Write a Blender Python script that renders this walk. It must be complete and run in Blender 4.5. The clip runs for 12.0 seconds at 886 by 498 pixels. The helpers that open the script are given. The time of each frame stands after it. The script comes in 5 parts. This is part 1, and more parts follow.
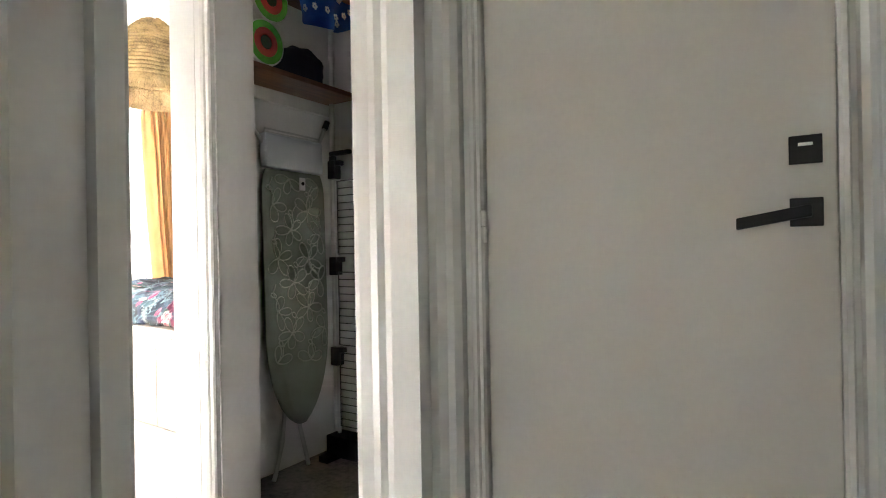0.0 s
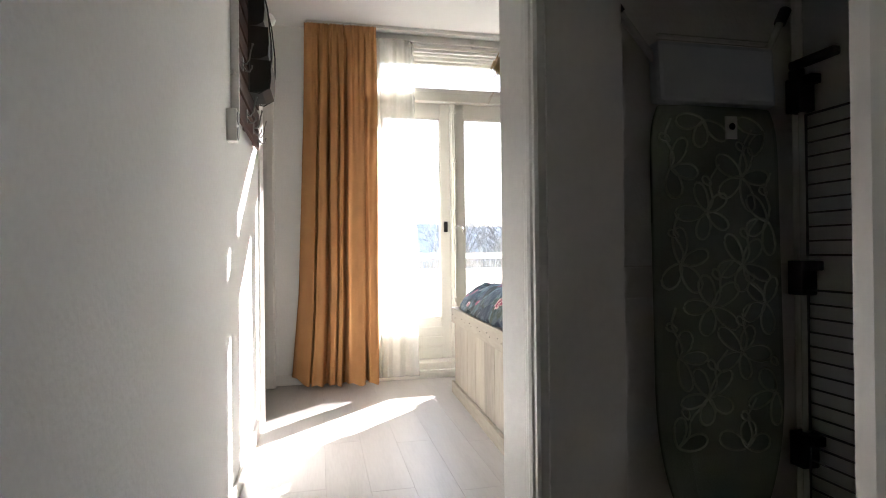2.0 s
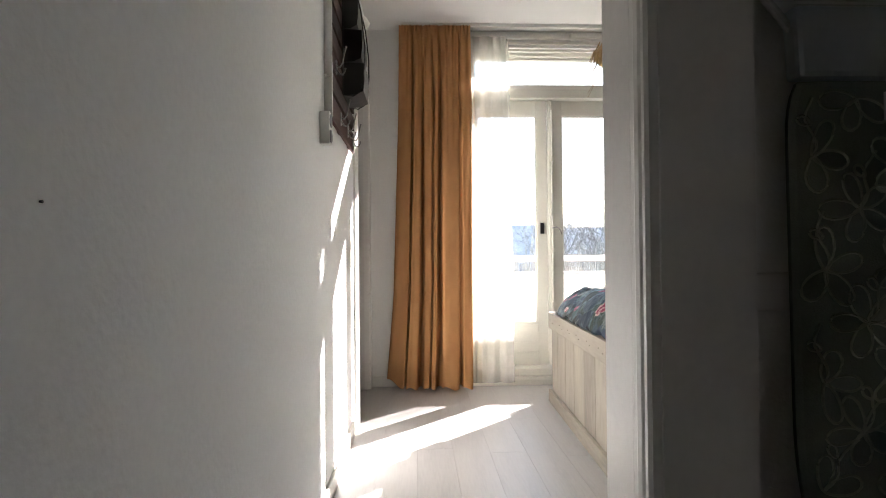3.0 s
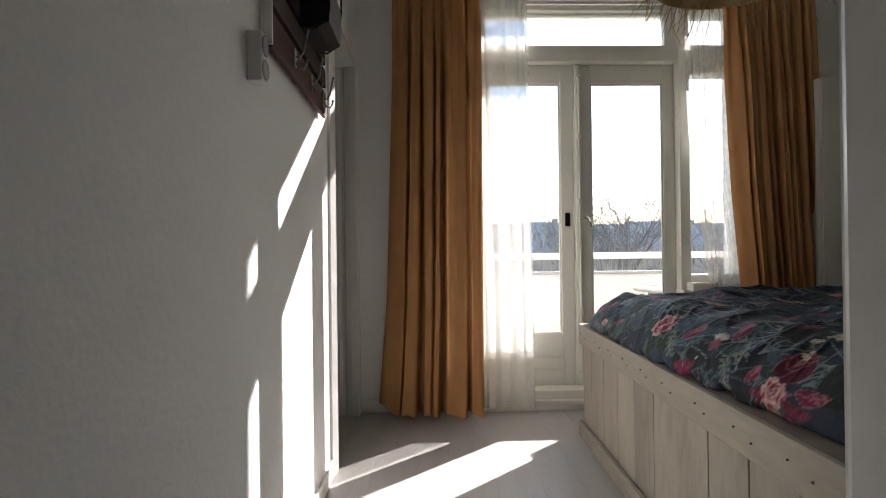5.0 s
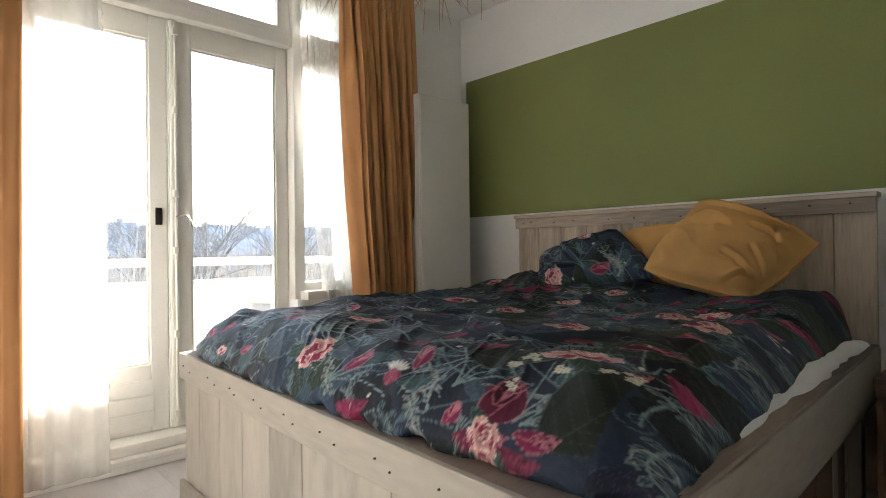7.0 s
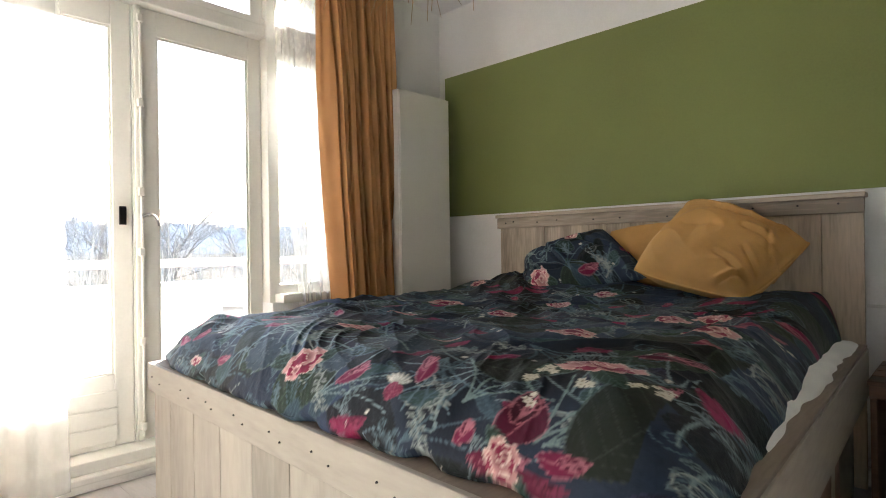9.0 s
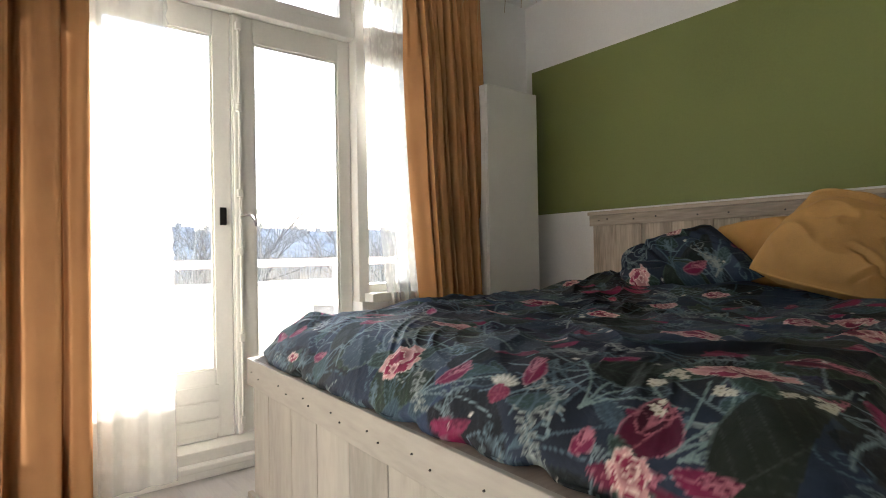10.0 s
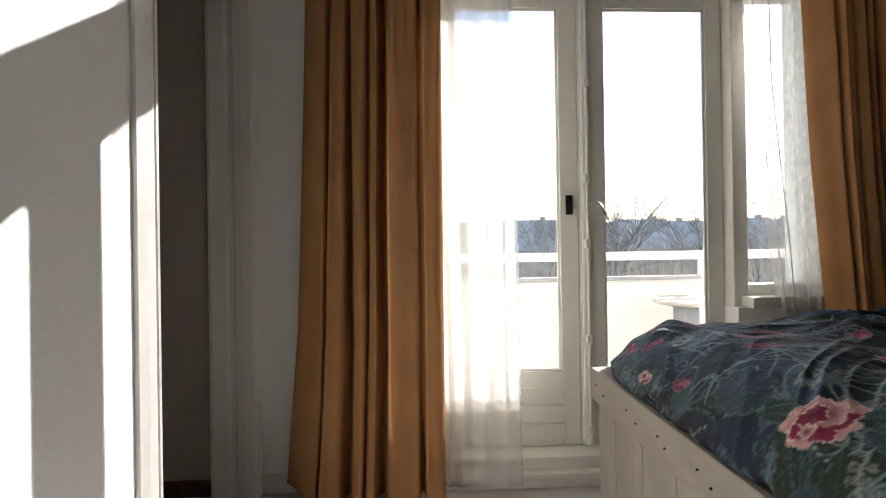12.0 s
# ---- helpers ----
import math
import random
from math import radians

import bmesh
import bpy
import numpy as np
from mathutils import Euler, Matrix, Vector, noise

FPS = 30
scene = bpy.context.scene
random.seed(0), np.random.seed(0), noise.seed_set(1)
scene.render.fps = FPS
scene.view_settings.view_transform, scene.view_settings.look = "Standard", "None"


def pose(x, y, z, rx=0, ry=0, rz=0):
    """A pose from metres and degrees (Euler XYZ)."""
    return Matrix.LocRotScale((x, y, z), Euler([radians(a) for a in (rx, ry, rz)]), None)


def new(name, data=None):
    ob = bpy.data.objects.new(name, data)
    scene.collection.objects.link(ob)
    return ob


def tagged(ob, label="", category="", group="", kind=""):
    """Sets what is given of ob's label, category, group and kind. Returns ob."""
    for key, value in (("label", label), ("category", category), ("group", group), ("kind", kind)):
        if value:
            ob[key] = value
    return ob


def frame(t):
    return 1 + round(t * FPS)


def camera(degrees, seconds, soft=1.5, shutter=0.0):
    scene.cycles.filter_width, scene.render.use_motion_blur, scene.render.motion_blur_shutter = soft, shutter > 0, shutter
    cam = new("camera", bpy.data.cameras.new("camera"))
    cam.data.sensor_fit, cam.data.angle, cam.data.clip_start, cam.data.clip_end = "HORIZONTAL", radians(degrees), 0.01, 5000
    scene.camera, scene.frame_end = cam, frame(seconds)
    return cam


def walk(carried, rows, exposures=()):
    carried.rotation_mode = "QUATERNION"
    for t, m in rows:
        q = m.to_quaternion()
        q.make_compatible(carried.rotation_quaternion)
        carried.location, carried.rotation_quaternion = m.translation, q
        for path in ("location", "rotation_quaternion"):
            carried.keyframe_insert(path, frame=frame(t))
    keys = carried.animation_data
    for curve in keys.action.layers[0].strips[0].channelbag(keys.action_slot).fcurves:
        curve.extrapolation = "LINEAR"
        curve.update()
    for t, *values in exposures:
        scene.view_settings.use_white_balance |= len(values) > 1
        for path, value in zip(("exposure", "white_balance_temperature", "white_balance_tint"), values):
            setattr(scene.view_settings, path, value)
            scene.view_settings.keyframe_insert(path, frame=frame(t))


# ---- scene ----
cam = camera(76.8, 12.0, soft=1.0)
PATH = [
    (0, 0.314, -0.132, 1.017, 32.98, 0.17, 1.03),
    (0.5, 0.196, 0.185, 1.013, 42.84, 0.28, 0.98),
    (1, -0.009, 0.408, 1.018, 48.70, 0.35, 0.78),
    (1.5, -0.166, 0.614, 1.031, 66.87, 0.20, 1.12),
    (2, -0.428, 0.682, 1.028, 77.51, 0.29, 0.61),
    (2.5, -0.525, 0.702, 1.031, 83.21, 0.54, 0.61),
    (3, -0.534, 0.711, 1.033, 87.37, 0.56, 0.52),
    (3.5, -0.563, 0.682, 1.038, 88.77, 0.48, 0.52),
    (3.7, -0.571, 0.682, 1.030, 89.06, 0.46, 0.64),
    (5.5, -1.626, 0.827, 1.029, 87.36, 0.13, 0.70),
    (6, -1.804, 0.845, 1.046, 78.59, 0.16, 0.51),
    (6.5, -1.912, 0.866, 1.025, 56.90, 0.44, 0.59),
    (7, -1.915, 0.825, 1.040, 46.95, 0.25, 0.62),
    (7.5, -1.923, 0.814, 1.037, 44.10, 0.28, 0.65),
    (9.5, -2.102, 0.844, 1.054, 43.60, 0.08, 0.76),
    (10, -2.146, 0.848, 1.031, 51.67, 0.48, 1.00),
    (10.5, -2.178, 0.841, 1.031, 59.53, 0.56, 0.93),
    (11, -2.240, 0.797, 1.029, 65.85, 0.57, 0.76),
    (11.5, -2.348, 0.901, 1.039, 76.23, 0.42, 0.70),
    (12, -2.497, 1.019, 1.036, 87.19, 0.18, 0.84),
]
EXPOSURES = [(0, 6.22, 6350, 14), (0.5, 5.3, 6350, 14), (1, 4.78, 6350, 14), (1.5, 4.5, 6350, 14), (2, 3.75, 6350, 14), (2.5, 3.5, 6350, 14), (3, 3.5, 6350, 14), (3.7, 3.1, 6350, 14), (5.5, 2.05, 6400, 14), (6, 1.95, 6400, 14), (6.5, 2.82, 6400, 14), (7, 3.5, 6400, 14), (7.5, 3.68, 6400, 14), (9.5, 3.85, 6400, 14), (10, 3.45, 6400, 14), (10.5, 3.2, 6400, 14), (11.5, 2.65, 6400, 14), (12, 2.32, 6400, 14)]
walk(cam, [(t, pose(x, y, z, 90 + pitch, roll, yaw)) for t, x, y, z, yaw, pitch, roll in PATH], EXPOSURES)

# ---- light ----
SUN_WAY = Vector((1.0, -1.015, -0.654)).normalized()
world = bpy.data.worlds.new("sky")
scene.world = world
world.use_nodes = True
wn = world.node_tree.nodes
sky = wn.new("ShaderNodeTexSky")
sky.sky_type, sky.sun_disc = "NISHITA", False
sky.sun_elevation = math.asin(-SUN_WAY.z)
sky.sun_rotation = math.atan2(-SUN_WAY.x, -SUN_WAY.y)
sky.air_density, sky.dust_density = 1.0, 0.7
wn["Background"].inputs["Strength"].default_value = 0.085
world.node_tree.links.new(sky.outputs[0], wn["Background"].inputs["Color"])

sun_data = bpy.data.lights.new("sun", "SUN")
sun_data.energy, sun_data.angle, sun_data.color = 5.0, radians(0.5), (1.0, 0.965, 0.91)
sun = new("sun", sun_data)
sun.matrix_world = Matrix.Translation((-12, 10, 8)) @ SUN_WAY.to_track_quat("-Z", "Y").to_matrix().to_4x4()

# ---- materials ----
def nodes_of(name):
    m = bpy.data.materials.new(name)
    m.use_nodes = True
    return m, m.node_tree.nodes, m.node_tree.links


def ramp_of(nt, links, source, stops):
    r = nt.new("ShaderNodeValToRGB")
    while len(r.color_ramp.elements) < len(stops):
        r.color_ramp.elements.new(0.5)
    for e, (p, c) in zip(r.color_ramp.elements, stops):
        e.position, e.color = p, (*c, 1) if len(c) == 3 else c
    links.new(source, r.inputs["Fac"])
    return r


def surface(name, colour, rough=0.6, spread=0.06, scale=3.0, grain=120.0, bump=0.08, metal=0.0, stretch=(1, 1, 1), piece=0.0, depth=0.002, spec=0.4):
    """A painted, wooden or mineral surface: two scales of variation and a fine relief."""
    m, nt, links = nodes_of(name)
    b = nt["Principled BSDF"]
    b.inputs["Metallic"].default_value = metal
    b.inputs["Specular IOR Level"].default_value = spec
    tc, mp = nt.new("ShaderNodeTexCoord"), nt.new("ShaderNodeMapping")
    mp.inputs["Scale"].default_value = stretch
    links.new(tc.outputs["Object"], mp.inputs["Vector"])
    big, fine = nt.new("ShaderNodeTexNoise"), nt.new("ShaderNodeTexNoise")
    big.inputs["Scale"].default_value, big.inputs["Detail"].default_value = scale, 5
    fine.inputs["Scale"].default_value, fine.inputs["Detail"].default_value = grain, 3
    links.new(mp.outputs[0], big.inputs["Vector"])
    links.new(mp.outputs[0], fine.inputs["Vector"])
    mix = nt.new("ShaderNodeMath")
    mix.operation = "MULTIPLY_ADD"
    mix.inputs[1].default_value, mix.inputs[2].default_value = 0.35, 0.0
    links.new(fine.outputs["Fac"], mix.inputs[0])
    add = nt.new("ShaderNodeMath")
    add.operation = "MULTIPLY_ADD"
    add.inputs[1].default_value = 0.65
    links.new(big.outputs["Fac"], add.inputs[0])
    links.new(mix.outputs[0], add.inputs[2])
    last = add.outputs[0]
    if piece:
        info = nt.new("ShaderNodeObjectInfo")
        shift = nt.new("ShaderNodeMath")
        shift.operation = "MULTIPLY_ADD"
        shift.inputs[1].default_value, shift.inputs[2].default_value = piece, -piece / 2
        links.new(info.outputs["Random"], shift.inputs[0])
        tot = nt.new("ShaderNodeMath")
        links.new(last, tot.inputs[0])
        links.new(shift.outputs[0], tot.inputs[1])
        last = tot.outputs[0]
    lo = [max(0, c * (1 - spread * 2.2)) for c in colour]
    hi = [min(1, c * (1 + spread * 1.6)) for c in colour]
    r = ramp_of(nt, links, last, [(0.3, lo), (0.5, colour), (0.72, hi)])
    links.new(r.outputs[0], b.inputs["Base Color"])
    rr = nt.new("ShaderNodeMapRange")
    rr.inputs["To Min"].default_value, rr.inputs["To Max"].default_value = max(0.02, rough - 0.1), min(1, rough + 0.1)
    links.new(big.outputs["Fac"], rr.inputs["Value"])
    links.new(rr.outputs[0], b.inputs["Roughness"])
    if bump:
        bp = nt.new("ShaderNodeBump")
        bp.inputs["Strength"].default_value, bp.inputs["Distance"].default_value = bump, depth
        links.new(fine.outputs["Fac"], bp.inputs["Height"])
        links.new(bp.outputs[0], b.inputs["Normal"])
    return m


def fabric(name, colour, dark, through_light, weave=500.0, clear=0.0, tint=None):
    """Cloth that lets some light through."""
    m, nt, links = nodes_of(name)
    nt.remove(nt["Principled BSDF"])
    tc = nt.new("ShaderNodeTexCoord")
    n1, n2 = nt.new("ShaderNodeTexNoise"), nt.new("ShaderNodeTexNoise")
    n1.inputs["Scale"].default_value, n2.inputs["Scale"].default_value = 5.0, weave
    links.new(tc.outputs["Object"], n1.inputs["Vector"])
    links.new(tc.outputs["Object"], n2.inputs["Vector"])
    mixf = nt.new("ShaderNodeMath")
    mixf.operation = "MULTIPLY_ADD"
    mixf.inputs[1].default_value = 0.4
    links.new(n2.outputs["Fac"], mixf.inputs[0])
    half = nt.new("ShaderNodeMath")
    half.operation = "MULTIPLY"
    half.inputs[1].default_value = 0.6
    links.new(n1.outputs["Fac"], half.inputs[0])
    links.new(half.outputs[0], mixf.inputs[2])
    r = ramp_of(nt, links, mixf.outputs[0], [(0.3, dark), (0.65, colour)])
    d, t = nt.new("ShaderNodeBsdfDiffuse"), nt.new("ShaderNodeBsdfTranslucent")
    links.new(r.outputs[0], d.inputs["Color"])
    if tint:
        t.inputs["Color"].default_value = (*tint, 1)
    else:
        links.new(r.outputs[0], t.inputs["Color"])
    bp = nt.new("ShaderNodeBump")
    bp.inputs["Strength"].default_value, bp.inputs["Distance"].default_value = 0.25, 0.001
    links.new(n2.outputs["Fac"], bp.inputs["Height"])
    links.new(bp.outputs[0], d.inputs["Normal"])
    mx = nt.new("ShaderNodeMixShader")
    mx.inputs[0].default_value = through_light
    links.new(d.outputs[0], mx.inputs[1])
    links.new(t.outputs[0], mx.inputs[2])
    links.new(mx.outputs[0], nt["Material Output"].inputs["Surface"])
    return m


def lace(name, dense=(0.64, 0.52)):
    """White net curtain with a woven leaf pattern: open mesh and denser figures."""
    m, nt, links = nodes_of(name)
    nt.remove(nt["Principled BSDF"])
    tc, mp = nt.new("ShaderNodeTexCoord"), nt.new("ShaderNodeMapping")
    mp.inputs["Scale"].default_value = (1, 1, 0.55)
    links.new(tc.outputs["Object"], mp.inputs["Vector"])
    v = nt.new("ShaderNodeTexVoronoi")
    v.feature, v.inputs["Scale"].default_value = "SMOOTH_F1", 42
    n = nt.new("ShaderNodeTexNoise")
    n.inputs["Scale"].default_value, n.inputs["Detail"].default_value = 55, 4
    links.new(mp.outputs[0], v.inputs["Vector"])
    links.new(mp.outputs[0], n.inputs["Vector"])
    mul = nt.new("ShaderNodeMath")
    mul.operation = "MULTIPLY"
    links.new(v.outputs["Distance"], mul.inputs[0])
    links.new(n.outputs["Fac"], mul.inputs[1])
    r = ramp_of(nt, links, mul.outputs[0], [(0.10, (dense[0],) * 3), (0.24, (dense[1],) * 3)])
    d, t, c = nt.new("ShaderNodeBsdfDiffuse"), nt.new("ShaderNodeBsdfTranslucent"), nt.new("ShaderNodeBsdfTransparent")
    d.inputs["Color"].default_value, t.inputs["Color"].default_value = (0.78, 0.77, 0.73, 1), (0.8, 0.79, 0.75, 1)
    m1, m2 = nt.new("ShaderNodeMixShader"), nt.new("ShaderNodeMixShader")
    m1.inputs[0].default_value = 0.26
    links.new(d.outputs[0], m1.inputs[1])
    links.new(t.outputs[0], m1.inputs[2])
    links.new(r.outputs[0], m2.inputs[0])
    links.new(c.outputs[0], m2.inputs[1])
    links.new(m1.outputs[0], m2.inputs[2])
    links.new(m2.outputs[0], nt["Material Output"].inputs["Surface"])
    return m


def pane_glass(name):
    m, nt, links = nodes_of(name)
    nt.remove(nt["Principled BSDF"])
    c, g, f = nt.new("ShaderNodeBsdfTransparent"), nt.new("ShaderNodeBsdfGlossy"), nt.new("ShaderNodeFresnel")
    c.inputs["Color"].default_value = (0.98, 0.99, 0.99, 1)
    g.inputs["Roughness"].default_value = 0.02
    f.inputs["IOR"].default_value = 1.45
    mx = nt.new("ShaderNodeMixShader")
    links.new(f.outputs[0], mx.inputs[0])
    links.new(c.outputs[0], mx.inputs[1])
    links.new(g.outputs[0], mx.inputs[2])
    links.new(mx.outputs[0], nt["Material Output"].inputs["Surface"])
    return m


def printed_cotton(name):
    """Soft cotton that takes its colour from the printed pattern laid on it."""
    m, nt, links = nodes_of(name)
    b = nt["Principled BSDF"]
    b.inputs["Roughness"].default_value, b.inputs["Specular IOR Level"].default_value = 0.62, 0.22
    b.inputs["Sheen Weight"].default_value = 0.0
    ink, tc = nt.new("ShaderNodeAttribute"), nt.new("ShaderNodeTexCoord")
    ink.attribute_name = "print"
    fade = nt.new("ShaderNodeTexNoise")
    fade.inputs["Scale"].default_value, fade.inputs["Detail"].default_value = 60, 4
    links.new(tc.outputs["Object"], fade.inputs["Vector"])
    worn = ramp_of(nt, links, fade.outputs["Fac"], [(0.3, (0.85, 0.85, 0.85)), (0.7, (1.1, 1.1, 1.1))])
    mx = nt.new("ShaderNodeMix")
    mx.data_type, mx.blend_type = "RGBA", "MULTIPLY"
    mx.inputs["Factor"].default_value = 1.0
    links.new(ink.outputs["Color"], mx.inputs["A"])
    links.new(worn.outputs[0], mx.inputs["B"])
    links.new(mx.outputs["Result"], b.inputs["Base Color"])
    crumple, weave = nt.new("ShaderNodeTexNoise"), nt.new("ShaderNodeTexNoise")
    crumple.inputs["Scale"].default_value, crumple.inputs["Detail"].default_value, crumple.inputs["Distortion"].default_value = 16, 5, 0.6
    weave.inputs["Scale"].default_value = 700
    for n in (crumple, weave):
        links.new(tc.outputs["Object"], n.inputs["Vector"])
    b1, b2 = nt.new("ShaderNodeBump"), nt.new("ShaderNodeBump")
    b1.inputs["Strength"].default_value, b1.inputs["Distance"].default_value = 0.4, 0.02
    b2.inputs["Strength"].default_value, b2.inputs["Distance"].default_value = 0.3, 0.0008
    links.new(crumple.outputs["Fac"], b1.inputs["Height"])
    links.new(weave.outputs["Fac"], b2.inputs["Height"])
    links.new(b1.outputs[0], b2.inputs["Normal"])
    links.new(b2.outputs[0], b.inputs["Normal"])
    return m


def board_wood(name, colour, along, spread=0.22, piece=0.25, rough=0.65, across=7.0):
    """Wood with its grain along one axis (0, 1 or 2)."""
    s = [across] * 3
    s[along] = 0.7
    return surface(name, colour, rough, spread, 1.6, 14, 0.2, stretch=s, piece=piece, depth=0.0012)


M_WALL = surface("white_wall_paint", (0.81, 0.80, 0.77), 0.75, 0.03, 1.5, 90, 0.25, depth=0.004)
M_STUCCO = surface("rough_white_wall_paint", (0.82, 0.82, 0.81), 0.75, 0.03, 1.3, 60, 0.3, depth=0.005)
M_CEIL = surface("ceiling_paint", (0.84, 0.83, 0.81), 0.85, 0.02, 1.0, 90, 0.1)
M_GREEN = surface("olive_green_wall_paint", (0.205, 0.235, 0.075), 0.7, 0.05, 1.5, 90, 0.2, depth=0.003)
M_FRAME = surface("cream_gloss_paint", (0.74, 0.72, 0.65), 0.35, 0.03, 4, 60, 0.06)
M_CASING = surface("white_gloss_paint", (0.74, 0.72, 0.68), 0.38, 0.03, 4, 50, 0.08)
M_DOOR = surface("warm_white_door_paint", (0.66, 0.63, 0.57), 0.45, 0.025, 2, 80, 0.05)
M_PLANK = board_wood("grey_oak_floor", (0.44, 0.42, 0.40), 0, 0.06, 0.10, 0.4)
M_SCREED = surface("rough_dark_concrete", (0.2, 0.175, 0.15), 0.9, 0.3, 5, 40, 0.35, depth=0.006)
M_BED_X = board_wood("scaffold_wood_across", (0.33, 0.295, 0.24), 0, 0.13, across=3.5)
M_BED_Y = board_wood("scaffold_wood_lengthwise", (0.33, 0.285, 0.225), 1, 0.14, across=3.5)
M_BED_Z = board_wood("scaffold_wood_upright", (0.34, 0.305, 0.25), 2, 0.13, across=3.0)
M_HEAD = board_wood("grey_scaffold_wood", (0.52, 0.425, 0.32), 2, 0.2)
M_HEAD_X = board_wood("grey_scaffold_wood_across", (0.45, 0.37, 0.285), 0, 0.2)
M_RIM = board_wood("weathered_brown_rim_wood", (0.21, 0.165, 0.13), 1, 0.2, 0.2)
M_BOLT = surface("dark_screw_steel", (0.05, 0.045, 0.04), 0.5, 0.2, 20, 90, 0.1, metal=0.6)
M_SHEET = surface("white_cotton_sheet", (0.75, 0.74, 0.69), 0.9, 0.04, 8, 200, 0.3)
M_FLORAL = printed_cotton("dark_floral_cotton")
M_OCHRE = surface("ochre_cotton", (0.52, 0.285, 0.09), 0.85, 0.12, 5, 300, 0.3)
M_CURTAIN = fabric("ochre_curtain_cloth", (0.51, 0.27, 0.118), (0.41, 0.203, 0.092), 0.05, 420)
M_LACE = lace("white_lace")
M_VOILE = lace("white_voile", (0.42, 0.40))
M_WHITE_CLOTH = fabric("white_curtain_cloth", (0.82, 0.81, 0.75), (0.76, 0.75, 0.69), 0.12, 300)
M_GLASS = pane_glass("window_glass")
M_STEEL = surface("brushed_steel", (0.6, 0.59, 0.57), 0.3, 0.08, 20, 150, 0.05, metal=1.0)
M_BLACK = surface("matt_black_metal", (0.014, 0.013, 0.013), 0.45, 0.2, 20, 150, 0.05, metal=0.3)
M_BLACK_PLASTIC = surface("black_plastic", (0.018, 0.016, 0.016), 0.5, 0.2, 20, 150, 0.05)
M_RACK = surface("dark_brown_rack_wood", (0.062, 0.034, 0.028), 0.75, 0.3, 1.6, 14, 0.2, stretch=(0.7, 7, 7), piece=0.3, depth=0.0012, spec=0.15)
M_PLASTIC = surface("white_plastic", (0.75, 0.74, 0.7), 0.35, 0.03, 6, 80, 0.03)
M_CABINET = surface("white_melamine", (0.72, 0.70, 0.64), 0.45, 0.02, 2, 80, 0.04)
M_ROPE = surface("natural_seagrass", (0.42, 0.29, 0.14), 0.85, 0.3, 12, 90, 0.9, depth=0.006)
M_SHELF = board_wood("red_brown_shelf_wood", (0.20, 0.085, 0.045), 1, 0.25, 0.1, 0.5)
M_BOARD = surface("sage_green_board_cover", (0.27, 0.30, 0.24), 0.85, 0.1, 6, 250, 0.3)
M_PRINT = surface("pale_print_ink", (0.47, 0.49, 0.40), 0.85, 0.06, 10, 250, 0.2)
M_TRAY = surface("pale_blue_enamel", (0.62, 0.66, 0.68), 0.4, 0.03, 4, 80, 0.04)
M_TUBE = surface("pale_grey_enamel_tube", (0.6, 0.6, 0.57), 0.35, 0.05, 8, 80, 0.04)
M_BALCONY = surface("white_balcony_render", (0.75, 0.74, 0.69), 0.8, 0.05, 2, 50, 0.4, depth=0.004)
M_SLAB = surface("balcony_concrete", (0.4, 0.39, 0.37), 0.85, 0.12, 3, 50, 0.5, depth=0.004)
M_RAIL = surface("white_railing_paint", (0.75, 0.75, 0.73), 0.4, 0.04, 3, 60, 0.1)
M_COPING = surface("grey_coping", (0.33, 0.33, 0.34), 0.6, 0.1, 3, 60, 0.2)
M_WIRE = surface("dark_grey_coated_wire", (0.06, 0.058, 0.055), 0.5, 0.1, 8, 80, 0.04)
# Far brick and tile paled and greyed to paint in the distance haze.
M_BRICK_HAZED = surface("hazed_brown_brick", (0.47, 0.42, 0.39), 0.9, 0.2, 0.6, 6, 0.3)
M_ROOF_HAZED = surface("hazed_roof_tile", (0.45, 0.425, 0.41), 0.85, 0.2, 0.8, 6, 0.3)
M_GROUND = surface("far_ground", (0.10, 0.11, 0.07), 0.95, 0.3, 0.05, 2, 0.3)
M_BARK = surface("bare_tree_bark", (0.26, 0.235, 0.21), 0.9, 0.25, 3, 30, 0.5)
M_DARK_WOOD = board_wood("dark_crate_wood", (0.14, 0.075, 0.05), 0, 0.3, 0.3, 0.55)
M_TABLE = surface("pale_table_top", (0.5, 0.45, 0.38), 0.5, 0.1, 5, 60, 0.1)
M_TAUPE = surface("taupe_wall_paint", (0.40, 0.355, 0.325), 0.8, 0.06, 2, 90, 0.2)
M_TWIG = surface("winter_twigs", (0.46, 0.41, 0.35), 0.9, 0.25, 0.3, 8, 0.3)
M_LIGHT_FILTER = fabric("cream_light_filter", (0.80, 0.71, 0.60), (0.74, 0.65, 0.55), 0.52, 200)
M_DULL_STEEL = surface("dull_steel", (0.28, 0.27, 0.26), 0.35, 0.1, 20, 150, 0.05, metal=1.0)

# ---- building helpers ----
def box(bm, x0, x1, y0, y1, z0, z1, bevel=0.0):
    m = Matrix.Translation(((x0 + x1) / 2, (y0 + y1) / 2, (z0 + z1) / 2)) @ Matrix.Diagonal((x1 - x0, y1 - y0, z1 - z0, 1))
    made = bmesh.ops.create_cube(bm, size=1.0, matrix=m)
    if bevel:
        edges = list({e for v in made["verts"] for e in v.link_edges})
        bmesh.ops.bevel(bm, geom=edges, offset=bevel, segments=2, profile=0.6, affect="EDGES")
    return bm


def boxes(*dims, bevel=0.0):
    bm = bmesh.new()
    for d in dims:
        box(bm, *d, bevel=bevel)
    return bm


